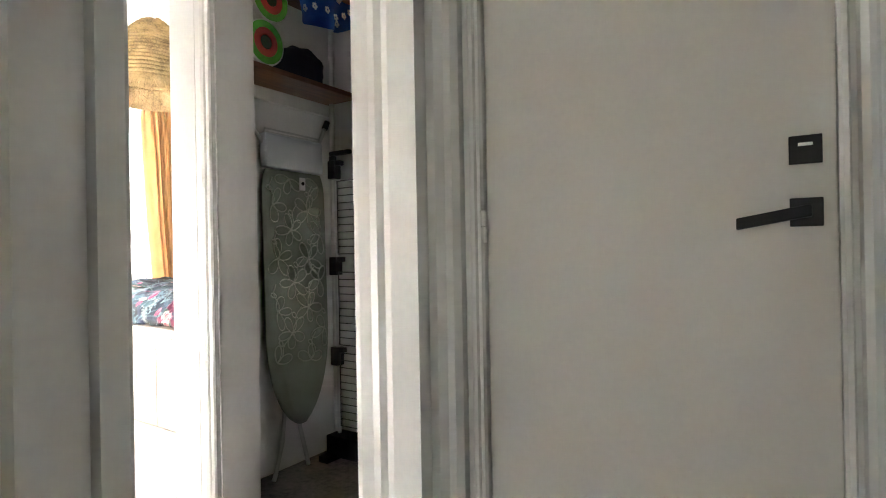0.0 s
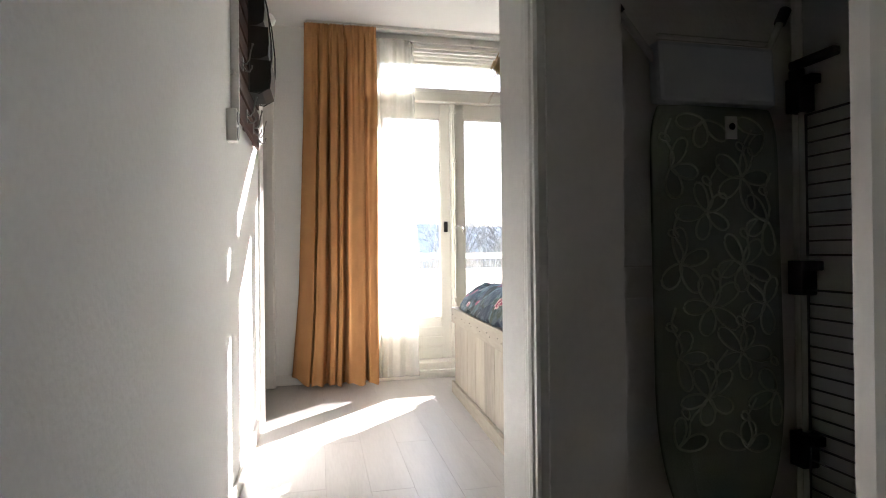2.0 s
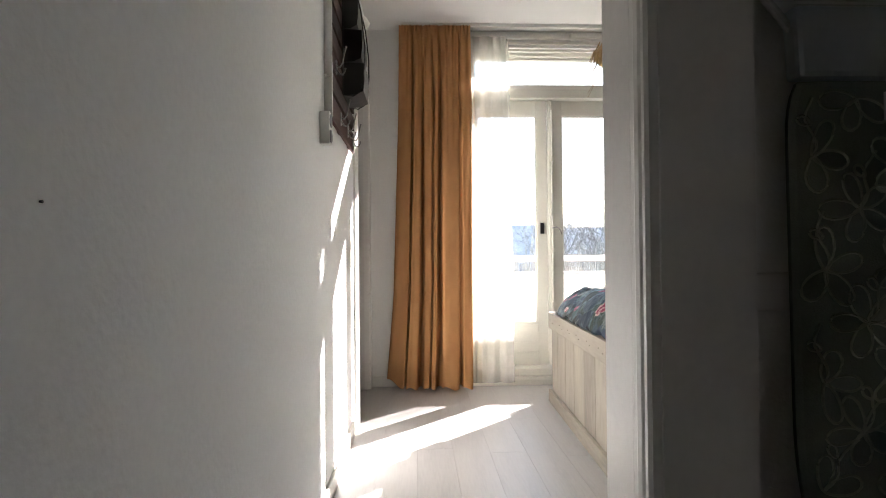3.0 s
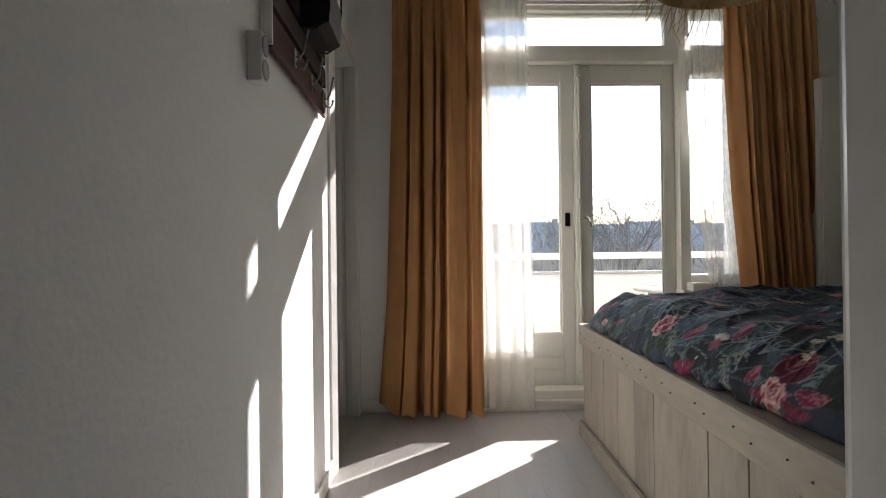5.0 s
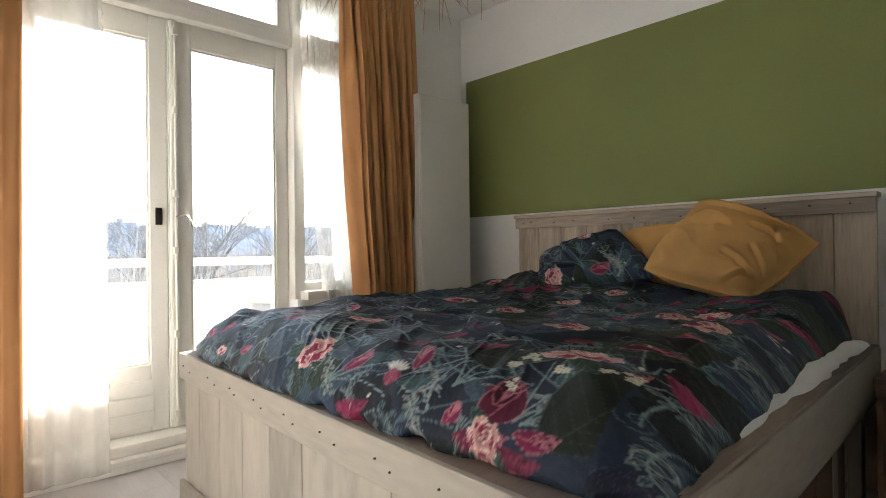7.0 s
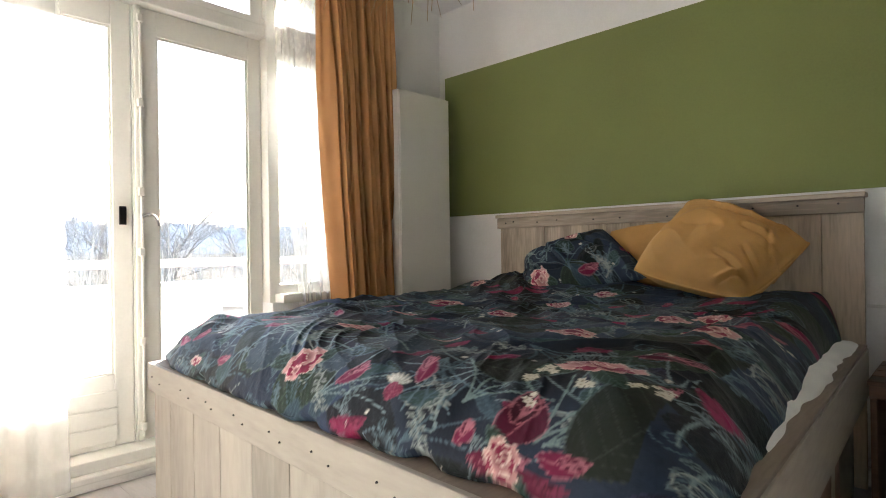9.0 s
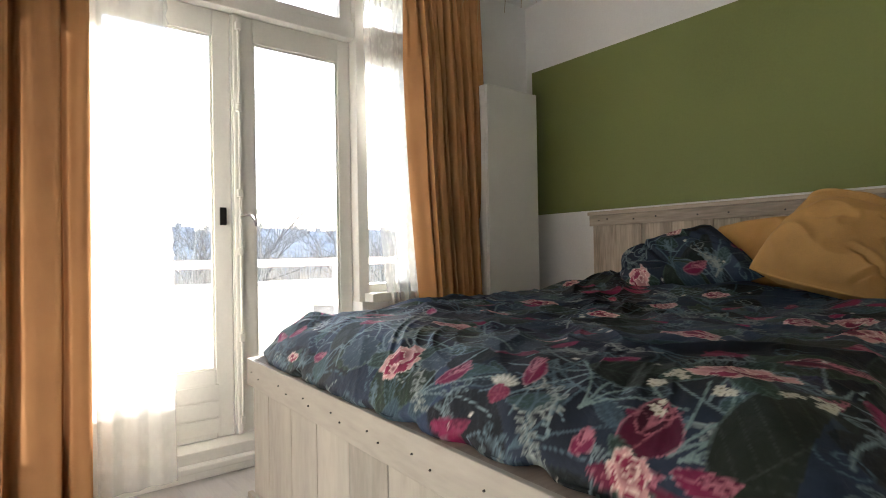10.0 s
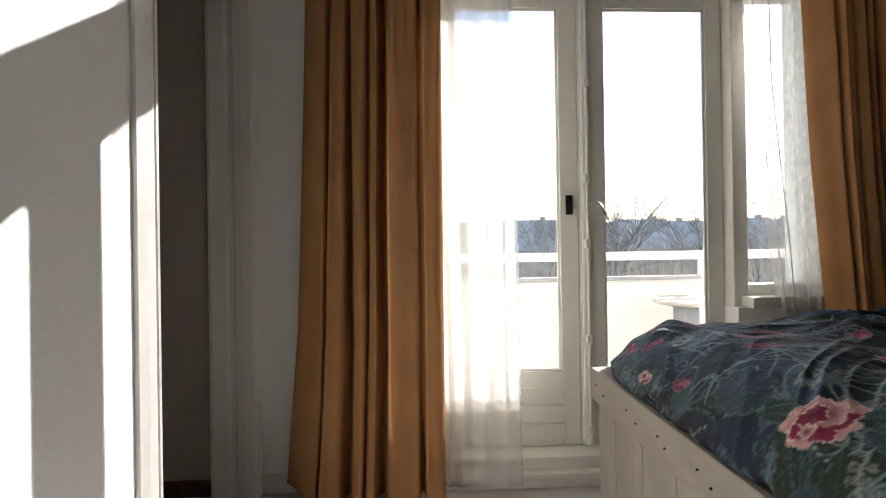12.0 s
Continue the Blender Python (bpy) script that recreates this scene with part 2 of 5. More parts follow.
def tube(bm, points, radius, sides=8, close=False):
    """A round bar along points; radius a number or one per point."""
    pts = [Vector(p) for p in points]
    rads = radius if isinstance(radius, (list, tuple)) else [radius] * len(pts)
    rings, n = [], len(pts)
    up = Vector((0.13, 0.29, 0.95)).normalized()
    for i, p in enumerate(pts):
        a = pts[(i - 1) % n] if close or i else p
        b = pts[(i + 1) % n] if close or i < n - 1 else p
        d = (b - a).normalized()
        u = d.cross(up)
        if u.length < 0.05:
            u = d.cross(Vector((1, 0, 0)))
        u.normalize()
        w = d.cross(u)
        rings.append([bm.verts.new(p + rads[i] * (math.cos(k * 2 * math.pi / sides) * u + math.sin(k * 2 * math.pi / sides) * w)) for k in range(sides)])
    for i in range(n if close else n - 1):
        r, s = rings[i], rings[(i + 1) % n]
        for k in range(sides):
            bm.faces.new((r[k], r[(k + 1) % sides], s[(k + 1) % sides], s[k]))
    if not close:
        bm.faces.new(rings[0][::-1])
        bm.faces.new(rings[-1])
    return bm


def lathe(bm, profile, centre, sides=32, cap=True):
    """Turn (radius, height) pairs about an upright axis."""
    rings = []
    for r, z in profile:
        rings.append([bm.verts.new((centre[0] + r * math.cos(k * 2 * math.pi / sides), centre[1] + r * math.sin(k * 2 * math.pi / sides), centre[2] + z)) for k in range(sides)])
    for r, s in zip(rings, rings[1:]):
        for k in range(sides):
            bm.faces.new((r[k], r[(k + 1) % sides], s[(k + 1) % sides], s[k]))
    if cap:
        bm.faces.new(rings[0][::-1])
        bm.faces.new(rings[-1])
    return bm


def prism(bm, outline, z0, z1):
    """An upright prism over an outline in plan."""
    lo, hi = [bm.verts.new((x, y, z0)) for x, y in outline], [bm.verts.new((x, y, z1)) for x, y in outline]
    n = len(outline)
    for k in range(n):
        bm.faces.new((lo[k], lo[(k + 1) % n], hi[(k + 1) % n], hi[k]))
    bm.faces.new(lo[::-1])
    bm.faces.new(hi)
    return bm


def mesh_of(name, bm, material, smooth=False, recalc=True):
    if recalc:
        bmesh.ops.recalc_face_normals(bm, faces=bm.faces[:])
    me = bpy.data.meshes.new(name)
    bm.to_mesh(me)
    bm.free()
    me.materials.append(material)
    if smooth:
        me.polygons.foreach_set("use_smooth", [True] * len(me.polygons))
    return me


def part(name, bm, material, parent, label="", smooth=False):
    ob = new(name, mesh_of(name, bm, material, smooth))
    ob.parent = parent
    if parent is not None:
        ob.matrix_parent_inverse = Matrix.Identity(4)
        if parent.parent is None:
            ob.location = -parent.location
    return tagged(ob, label)


def thing(name, at, label, category, group=""):
    ob = new(name)
    ob.empty_display_size = 0.1
    ob.location = at
    return tagged(ob, label, category, group)


def solo(name, bm, material, label, category="", kind="", group="", smooth=False):
    return tagged(new(name, mesh_of(name, bm, material, smooth)), label, category, group, kind)


def structure(name, bm, material, label, smooth=False):
    return solo(name, bm, material, label, "structure", "structure", smooth=smooth)

# ---- the rooms ----
XW, XD = -4.95, -5.066          # inner face of the window wall, plane of the balcony doors
YL, YH = 0.331, 3.87            # hall-side wall with the coat rack, wall behind the bed
XB = -1.83                      # bedroom side of the partition to the store cupboard
YC = 1.12                       # hall face of the wall with the cupboard and the white door
TOP = 2.81
LAND = -1.9                     # far end of the landing

structure("subfloor", boxes((-5.3, 1.4, -2.0, 4.1, -0.2, -0.012)), M_SCREED, "grey concrete floor slab under the planks")
structure("ceiling", boxes((-5.3, 1.4, -2.0, 4.1, TOP, TOP + 0.15)), M_CEIL, "smooth white painted ceiling")

# wall behind the bed, with its painted field
structure("wall_north", boxes((-5.3, XB + 0.06, YH, YH + 0.2, -0.1, TOP)), M_WALL, "white wall behind the bed headboard")
structure("accent_paint", boxes((-4.893, XB - 0.002, YH - 0.003, YH + 0.01, 1.295, 2.322)), M_GREEN, "olive green painted band on the wall above the headboard")

# window wall: openings for the door set with its sidelights
WY0, WY1 = 1.075, 2.93
structure("wall_west", boxes((-5.3, XW, -0.5, WY0, -0.1, TOP), (-5.3, XW, WY1, YH, -0.1, TOP), (-5.3, XW, WY0, WY1, 2.68, TOP),
                             (-5.3, XW, 2.47, WY1, -0.1, 0.76)), M_WALL, "white wall round the balcony doors")

# left wall with the coat rack, an alcove at its far end and the landing doorway at its near end
structure("wall_south", boxes((-3.975, -0.58, 0.166, YL, -0.1, TOP), (-5.0, -3.975, 0.166, YL, 2.215, TOP), (-0.58, 0.55, 0.166, YL, 2.16, TOP), (0.55, 1.4, 0.166, YL, -0.1, TOP)),
          M_STUCCO, "white roughly plastered wall with a coat rack")
structure("alcove_wall", boxes((-5.0, -3.85, -0.55, -0.45, -0.1, TOP), (-3.975, -3.85, -0.45, 0.166, -0.1, TOP), (-5.3, XW - 0.01, -0.55, -0.5, -0.1, TOP)), M_WALL, "dim white wall inside the alcove")
structure("alcove_baseboard", boxes((XW + 0.004, XW + 0.018, -0.45, 0.14, 0.0, 0.07), bevel=0.003), M_DARK_WOOD, "dark wooden skirting in the alcove")

# partition, cupboard and hall wall
structure("wall_east", boxes((XB, -1.77, 1.2, YH, -0.1, TOP)), M_WALL, "white partition between bedroom and store cupboard")
structure("hall_wall", boxes((-1.77, -1.48, YC + 0.012, 1.30, -0.1, TOP), (-1.48, -0.79, YC + 0.012, 1.28, 2.1, TOP), (-0.79, -0.44, YC + 0.012, 1.28, -0.1, TOP), (-0.44, 0.44, YC + 0.012, 1.28, 2.1, TOP),
                             (0.44, 1.4, YC + 0.012, 1.28, -0.1, TOP)), M_CASING, "white painted hall wall between the doors")
structure("cupboard_wall", boxes((-1.77, -0.35, 2.02, 2.12, -0.1, TOP), (-0.45, -0.35, 1.28, 2.02, -0.1, TOP)), M_WALL, "dull white wall of the store cupboard")
# Unseen closing walls; the opening is added to let daylight into the hall.
structure("landing_wall", boxes((1.3, 1.4, -1.9, 1.12, -0.1, TOP), (-1.7, -1.6, -1.9, 0.166, -0.1, TOP), (-1.7, -0.3, -2.0, -1.9, -0.1, TOP), (0.7, 1.4, -2.0, -1.9, -0.1, TOP),
                                (-0.3, 0.7, -2.0, -1.9, -0.1, 0.9), (-0.3, 0.7, -2.0, -1.9, 2.1, TOP)), M_WALL, "plain wall closing the landing")

# Unseen sheet, added so daylight from the opening reaches the hall warm.
structure("landing_light_filter", boxes((-0.32, 0.72, -1.897, -1.894, 0.88, 2.12)), M_LIGHT_FILTER, "unseen cream cloth sheet added to warm the landing light")


def baseboard(x0, x1, y0, y1):
    return boxes((x0, x1, y0, y1, 0.0, 0.085), bevel=0.004)


structure("baseboard", baseboard(-3.90, -0.6, YL, YL + 0.014), M_CASING, "white skirting along the coat rack wall")
structure("baseboard_north", baseboard(-4.94, XB, YH - 0.014, YH), M_CASING, "white skirting behind the bed")
structure("baseboard_west", baseboard(XW, XW + 0.014, 0.33, 1.07), M_CASING, "white skirting beside the balcony doors")

# alcove casing at the end of the coat rack wall: an architrave with a rounded nose
bm = bmesh.new()
prism(bm, [(-3.975, 0.17), (-3.975, YL + 0.012), (-3.982, YL + 0.02), (-3.99, YL + 0.022), (-4.0, YL + 0.018), (-4.006, YL + 0.004), (-4.006, 0.17)], 0, 2.21)
prism(bm, [(-3.974, YL), (-3.974, YL + 0.018), (-3.955, YL + 0.024), (-3.93, YL + 0.02), (-3.895, YL + 0.012), (-3.895, YL)], 0, 2.30)
prism(bm, [(-4.948, 0.150), (-4.948, 0.348), (-4.872, 0.348), (-4.862, 0.338), (-4.860, 0.300), (-4.866, 0.268), (-4.878, 0.258), (-4.882, 0.240), (-4.876, 0.225), (-4.878, 0.165), (-4.886, 0.150)], 0, 2.21)
structure("trim_alcove", bm, M_CASING, "white moulded casing round the alcove opening")


def casing_profile(x0, x1, y, out=1.0):
    """Plan of a moulded architrave from x0 to x1 standing proud of y towards -y."""
    w = x1 - x0
    steps = [(0.0, 0.0), (0.0, 0.022), (0.06, 0.03), (0.16, 0.03), (0.2, 0.022), (0.3, 0.02), (0.36, 0.026), (0.5, 0.028), (0.62, 0.022), (0.68, 0.014), (0.92, 0.012), (1.0, 0.006), (1.0, 0.0)]
    return [(x0 + w * a, y - b * out) for a, b in steps]


# door frames along the hall
bm = bmesh.new()
prism(bm, casing_profile(-1.487, -1.60, YC + 0.012, 0.75), 0, 2.18)
prism(bm, [(-1.60, YC + 0.012), (-1.60, YC + 0.006), (-1.755, YC + 0.006), (-1.767, YC + 0.012)], 0, TOP)
structure("trim_cupboard_far", bm, M_CASING, "white moulded door casing on the post beside the bedroom")
bm = bmesh.new()
prism(bm, [(-0.812, 1.132), (-0.812, 1.119), (-0.785, 1.112), (-0.778, 1.10), (-0.73, 1.098), (-0.722, 1.086), (-0.69, 1.076), (-0.665, 1.079), (-0.63, 1.062), (-0.622, 1.05), (-0.545, 1.037), (-0.519, 1.032), (-0.519, 1.132)], 0, 2.18)
structure("trim_cupboard_near", bm, M_CASING, "white stepped door casing between the cupboard and the white door")
bm = bmesh.new()
prism(bm, casing_profile(-0.363, -0.43, YC + 0.012, 1.3), 0, 2.12)
prism(bm, [(-0.43, YC + 0.012), (-0.43, YC - 0.02), (-0.445, YC - 0.035), (-0.47, YC - 0.03), (-0.49, YC - 0.045), (-0.515, YC - 0.045), (-0.519, YC + 0.012)], 0, 2.12)
prism(bm, casing_profile(0.368, 0.46, YC + 0.012, 1.3), 0, 2.12)
structure("trim_door", bm, M_CASING, "white moulded frame round the white door")
bm = bmesh.new()
prism(bm, [(-0.536, 0.166), (-0.536, 0.245), (-0.562, 0.248), (-0.562, 0.268), (-0.54, 0.272), (-0.536, 0.312), (-0.548, 0.324), (-0.575, 0.326), (-0.579, 0.326), (-0.579, 0.166)], 0, 2.16)
structure("trim_landing", bm, M_CASING, "grey-white door casing at the landing")

# Added backing, out of sight: keeps skylight from leaking round the white door.
structure("door_backing", boxes((-0.44, 0.55, 1.285, 1.30, -0.1, 2.2)), M_WALL, "unseen backing added behind the white door to stop light leaking")
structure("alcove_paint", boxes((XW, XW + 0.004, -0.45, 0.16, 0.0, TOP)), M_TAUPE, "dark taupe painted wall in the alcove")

# white door with black square fittings
door = structure("door_1", boxes((-0.357, 0.366, YC - 0.012, YC + 0.028, 0.008, 2.06), bevel=0.003), M_DOOR, "closed flat white door with black square fittings")
part("lock_plate", boxes((0.29, 0.343, YC - 0.02, YC - 0.012, 1.166, 1.219), bevel=0.002), M_BLACK, door, "matt black square lock plate")
part("lock_turn", boxes((0.305, 0.328, YC - 0.0225, YC - 0.02, 1.199, 1.205), bevel=0.001), M_STEEL, door, "small bright turn mark")
part("handle_plate", boxes((0.29, 0.343, YC - 0.02, YC - 0.012, 1.05, 1.103), bevel=0.002), M_BLACK, door, "matt black square handle plate")
bm = bmesh.new()
box(bm, 0.305, 0.325, YC - 0.066, YC - 0.02, 1.066, 1.086, 0.002)
box(bm, 0.205, 0.325, YC - 0.074, YC - 0.056, 1.066, 1.088, 0.003)
for v in bm.verts:
    v.co.z -= max(0.0, 0.3 - v.co.x) * 0.22
part("door_handle", bm, M_BLACK, door, "matt black lever handle")
bm = bmesh.new()
tube(bm, [(-0.36, YC - 0.02, 1.035), (-0.36, YC - 0.02, 1.074)], 0.008, 10)
tube(bm, [(-0.36, YC - 0.02, 1.076), (-0.36, YC - 0.02, 1.115)], 0.008, 10)
part("hinge", bm, M_CASING, door, "white painted hinge")

# ---- balcony door set ----
bm = boxes((XD - 0.07, XD + 0.075, 1.075, 1.13, 0.06, 2.68), (XD - 0.07, XD + 0.075, 2.475, 2.545, 0.06, 2.68), (XD - 0.07, XD + 0.075, WY1 - 0.06, WY1, 0.8, 2.68),
           bevel=0.006)
box(bm, XD - 0.07, XD + 0.065, 1.13, 2.475, 2.29, 2.36, 0.006)
box(bm, XD - 0.07, XD + 0.05, 1.13, 2.475, 2.355, 2.40, 0.004)
box(bm, XD - 0.07, XD + 0.065, 1.13, 2.475, 2.63, 2.68, 0.006)
for a, b in ((2.545, WY1 - 0.06),):
    box(bm, XD - 0.07, XD + 0.06, a, b, 2.21, 2.40, 0.005)
    box(bm, XD - 0.07, XD + 0.06, a, b, 2.62, 2.68, 0.005)
    box(bm, XD - 0.07, XD + 0.05, a, b, 0.8, 0.86, 0.005)
window = structure("window_1", bm, M_FRAME, "cream painted door and window frame to the balcony")
part("window_head", boxes((XW, XW + 0.025, WY0, WY1, 2.64, 2.66), (XW, XW + 0.02, WY0, WY1, 2.70, 2.72), bevel=0.004), M_FRAME, window)
part("threshold", boxes((XD - 0.1, XW + 0.045, 1.13, 2.475, -0.01, 0.065), (XD - 0.1, XW + 0.012, 1.13, 2.475, 0.065, 0.12), (XW + 0.045, XW + 0.058, 1.2, 2.475, 0.035, 0.065), bevel=0.006), M_FRAME, window, "white stepped door threshold")
for a, b in ((2.51, WY1 + 0.02),):
    part("window_sill", boxes((XD - 0.05, XW + 0.05, a, b, 0.758, 0.81), bevel=0.005), M_FRAME, window)
for a, b, c, d in ((1.13, 2.475, 2.40, 2.63), (2.545, WY1 - 0.06, 2.40, 2.62), (2.545, WY1 - 0.06, 0.86, 2.21)):
    p = part("pane", boxes((XD - 0.004, XD, a, b, c, d)), M_GLASS, window)
    p.visible_shadow = False
# thin sash round the wide fanlight
part("sash", boxes((XD - 0.02, XD + 0.03, 1.13, 1.19, 2.40, 2.63), (XD - 0.02, XD + 0.03, 2.40, 2.475, 2.40, 2.63), (XD - 0.02, XD + 0.028, 1.19, 2.40, 2.395, 2.41), (XD - 0.02, XD + 0.028, 1.19, 2.40, 2.612, 2.632), bevel=0.004), M_FRAME, window)


def balcony_leaf(name, y0, y1, g0, g1, label):
    x0, x1 = XD - 0.045, XD
    leaf = structure(name, boxes((x0, x1, y0, g0, 0.125, 2.288), (x0, x1, g1, y1, 0.125, 2.288), (x0, x1, g0, g1, 2.16, 2.288), (x0, x1, g0, g1, 0.125, 0.47), bevel=0.004), M_FRAME, label)
    bm = bmesh.new()
    for a, b, c, d in ((g0, g0 + 0.012, 0.47, 2.16), (g1 - 0.012, g1, 0.47, 2.16), (g0 + 0.012, g1 - 0.012, 2.148, 2.16), (g0 + 0.012, g1 - 0.012, 0.47, 0.482)):
        box(bm, XD - 0.02, XD - 0.008, a, b, c, d, 0.003)
    part("glazing_bead", bm, M_FRAME, leaf)
    p = part("pane", boxes((XD - 0.03, XD - 0.026, g0, g1, 0.47, 2.16)), M_GLASS, leaf)
    p.visible_shadow = False
    for z0, z1 in ((0.15, 0.228), (0.235, 0.312), (0.319, 0.395)):
        part("panel_board", boxes((XD, XD + 0.007, g0 - 0.02, g1 + 0.01, z0, z1), bevel=0.003), M_FRAME, leaf)
    return leaf


left_leaf = balcony_leaf("door_2", 1.133, 1.778, 1.205, 1.692, "closed cream glazed balcony door with a boarded lower panel")
right_leaf = balcony_leaf("door_3", 1.782, 2.472, 1.90, 2.395, "closed cream glazed balcony door with an espagnolette bolt")
part("lock_case", boxes((XD, XD + 0.012, 1.718, 1.75, 1.195, 1.285), bevel=0.003), M_BLACK, left_leaf, "black lock strike")
bm = boxes((XD, XD + 0.022, 1.79, 1.822, 0.125, 2.288), bevel=0.008)
part("cover_strip", bm, M_FRAME, right_leaf)
bm = bmesh.new()
tube(bm, [(XD + 0.034, 1.812, 0.15), (XD + 0.034, 1.812, 2.26)], 0.0065, 8)
part("bolt_rod", bm, M_FRAME, right_leaf, "white painted espagnolette rod")
bm = bmesh.new()
for z in (0.2, 0.62, 1.06, 1.36, 1.8, 2.22):
    box(bm, XD + 0.02, XD + 0.045, 1.798, 1.826, z - 0.02, z + 0.02, 0.004)
part("bolt_guide", bm, M_FRAME, right_leaf)
bm = bmesh.new()
tube(bm, [(XD + 0.03, 1.815, 1.24), (XD + 0.075, 1.818, 1.242), (XD + 0.085, 1.83, 1.246), (XD + 0.088, 1.852, 1.238), (XD + 0.09, 1.866, 1.215), (XD + 0.09, 1.872, 1.188)], [0.006, 0.006, 0.006, 0.0055, 0.0055, 0.006], 10)
part("door_handle", bm, M_DULL_STEEL, right_leaf, "polished steel bolt lever", smooth=True)

# curtain rail
bm = boxes((-4.83, -4.80, 0.60, 3.22, TOP - 0.028, TOP), bevel=0.003)
solo("curtain_rail", bm, M_PLASTIC, "white curtain rail under the ceiling", "curtain rail")
bm = boxes((-4.925, -4.905, 0.9, 3.1, 2.735, 2.752), bevel=0.003)
for y in (1.0, 1.95, 3.0):
    box(bm, -4.952, -4.91, y - 0.006, y + 0.006, 2.73, 2.78, 0.002)
solo("net_curtain_rail", bm, M_PLASTIC, "thin white rail for net curtains on the window wall", "curtain rail")

# ---- outside ----
structure("balcony_floor", boxes((-6.3, -5.3, -3.0, 7.0, -0.25, -0.06)), M_SLAB, "grey concrete balcony floor")
structure("balcony_parapet", boxes((-6.16, -6.1, -3.0, 2.895, -0.06, 0.825)), M_BALCONY, "white balcony parapet in sunlight")
structure("balcony_coping", boxes((-6.175, -6.08, -3.0, 2.9, 0.825, 0.85), bevel=0.004), M_COPING, "grey metal coping on the parapet")
railing = thing("balcony_railing", (-6.13, 1.0, 0.85), "white painted steel balcony railing above the parapet", "railing")
part("top_rail", boxes((-6.15, -6.11, -3.0, 6.0, 0.955, 1.012), bevel=0.006), M_RAIL, railing)
for y in (-2.0, 0.3, 2.91, 5.2):
    part("post", boxes((-6.145, -6.115, y - 0.015, y + 0.015, 0.4 if y > 2.9 else 0.85, 0.955), bevel=0.003), M_RAIL, railing)
structure("balcony_screen", boxes((-6.15, -6.12, 2.95, 6.5, -0.06, 0.55)), M_BALCONY, "white low balcony wall further on")

table = thing("balcony_table", (-5.72, 2.75, -0.06), "small round bistro table on the balcony", "table")
bm = bmesh.new()
lathe(bm, [(0.29, 0.0), (0.31, 0.006), (0.315, 0.018), (0.31, 0.028), (0.0005, 0.03)], (-5.72, 2.75, 0.70), 36)
part("tabletop", bm, M_TABLE, table, "pale round tabletop", smooth=False)
bm = bmesh.new()
lathe(bm, [(0.2, 0.0), (0.2, 0.12), (0.195, 0.14)], (-5.72, 2.75, 0.555), 28)
part("apron", bm, M_COPING, table)
for k in range(3):
    a = 0.5 + k * 2.094
    bm = bmesh.new()
    tube(bm, [(-5.72 + 0.16 * math.cos(a), 2.75 + 0.16 * math.sin(a), 0.56), (-5.72 + 0.25 * math.cos(a), 2.75 + 0.25 * math.sin(a), -0.06)], 0.014, 8)
    part("leg", bm, M_COPING, table)

structure("ground", boxes((-900, 300, -600, 600, -6.3, -6.0)), M_GROUND, "dull winter ground far below the balcony")
structure("facade", boxes((-5.32, -5.301, -2.0, 1.07, -6.0, 3.4), (-5.32, -5.301, 2.95, 6.5, -6.0, 3.4), (-5.32, -5.301, 1.07, 2.95, 2.69, 3.4), (-5.32, -5.301, 1.07, 2.95, -6.0, -0.11)), M_BRICK_HAZED, "brown brick outer wall of the house")


def row_house(x, y, width, depth, eaves, ridge, n):
    h = thing("row_house", (x, y, -6.0), "distant brown brick row house with a tiled roof, both paled for haze", "house", "far row of houses")
    y0, y1 = y - width / 2, y + width / 2
    part("wall", boxes((x - depth, x, y0, y1, -6.0, eaves)), M_BRICK_HAZED, h)
    bm = bmesh.new()
    v = [bm.verts.new(c) for c in ((x + 0.4, y0, eaves), (x + 0.4, y1, eaves), (x - depth / 2, y1, ridge), (x - depth / 2, y0, ridge), (x - depth - 0.4, y1, eaves), (x - depth - 0.4, y0, eaves))]
    for f in ((0, 1, 2, 3), (3, 2, 4, 5), (0, 3, 5), (1, 4, 2), (0, 5, 4, 1)):
        bm.faces.new([v[i] for i in f])
    roof = part("roof", bm, M_ROOF_HAZED, h)
    cy = y0 + width * (0.2 if n % 2 else 0.75)
    part("chimney", boxes((x - depth / 2 - 0.4, x - depth / 2 + 0.4, cy - 0.35, cy + 0.35, ridge - 0.8, ridge + 0.45)), M_BRICK_HAZED, roof)
    for r in range(2):
        for c in range(2):
            wy, wz = y0 + width * (0.28 + 0.44 * c), -4.6 + r * 2.9
            w = part("window", boxes((x - 0.02, x + 0.06, wy - 0.85, wy + 0.85, wz, wz + 1.5)), M_RAIL, h)
            part("pane", boxes((x + 0.06, x + 0.08, wy - 0.75, wy + 0.75, wz + 0.1, wz + 1.4)), M_COPING, w)


for n in range(16):
    rng = random.Random(40 + n)
    row_house(-78 - rng.uniform(0, 1.5), -48 + n * 8.2, 8.1, 9.0, 1.0 + rng.uniform(-0.2, 0.2), 5.2 + rng.uniform(-0.35, 0.35), n)


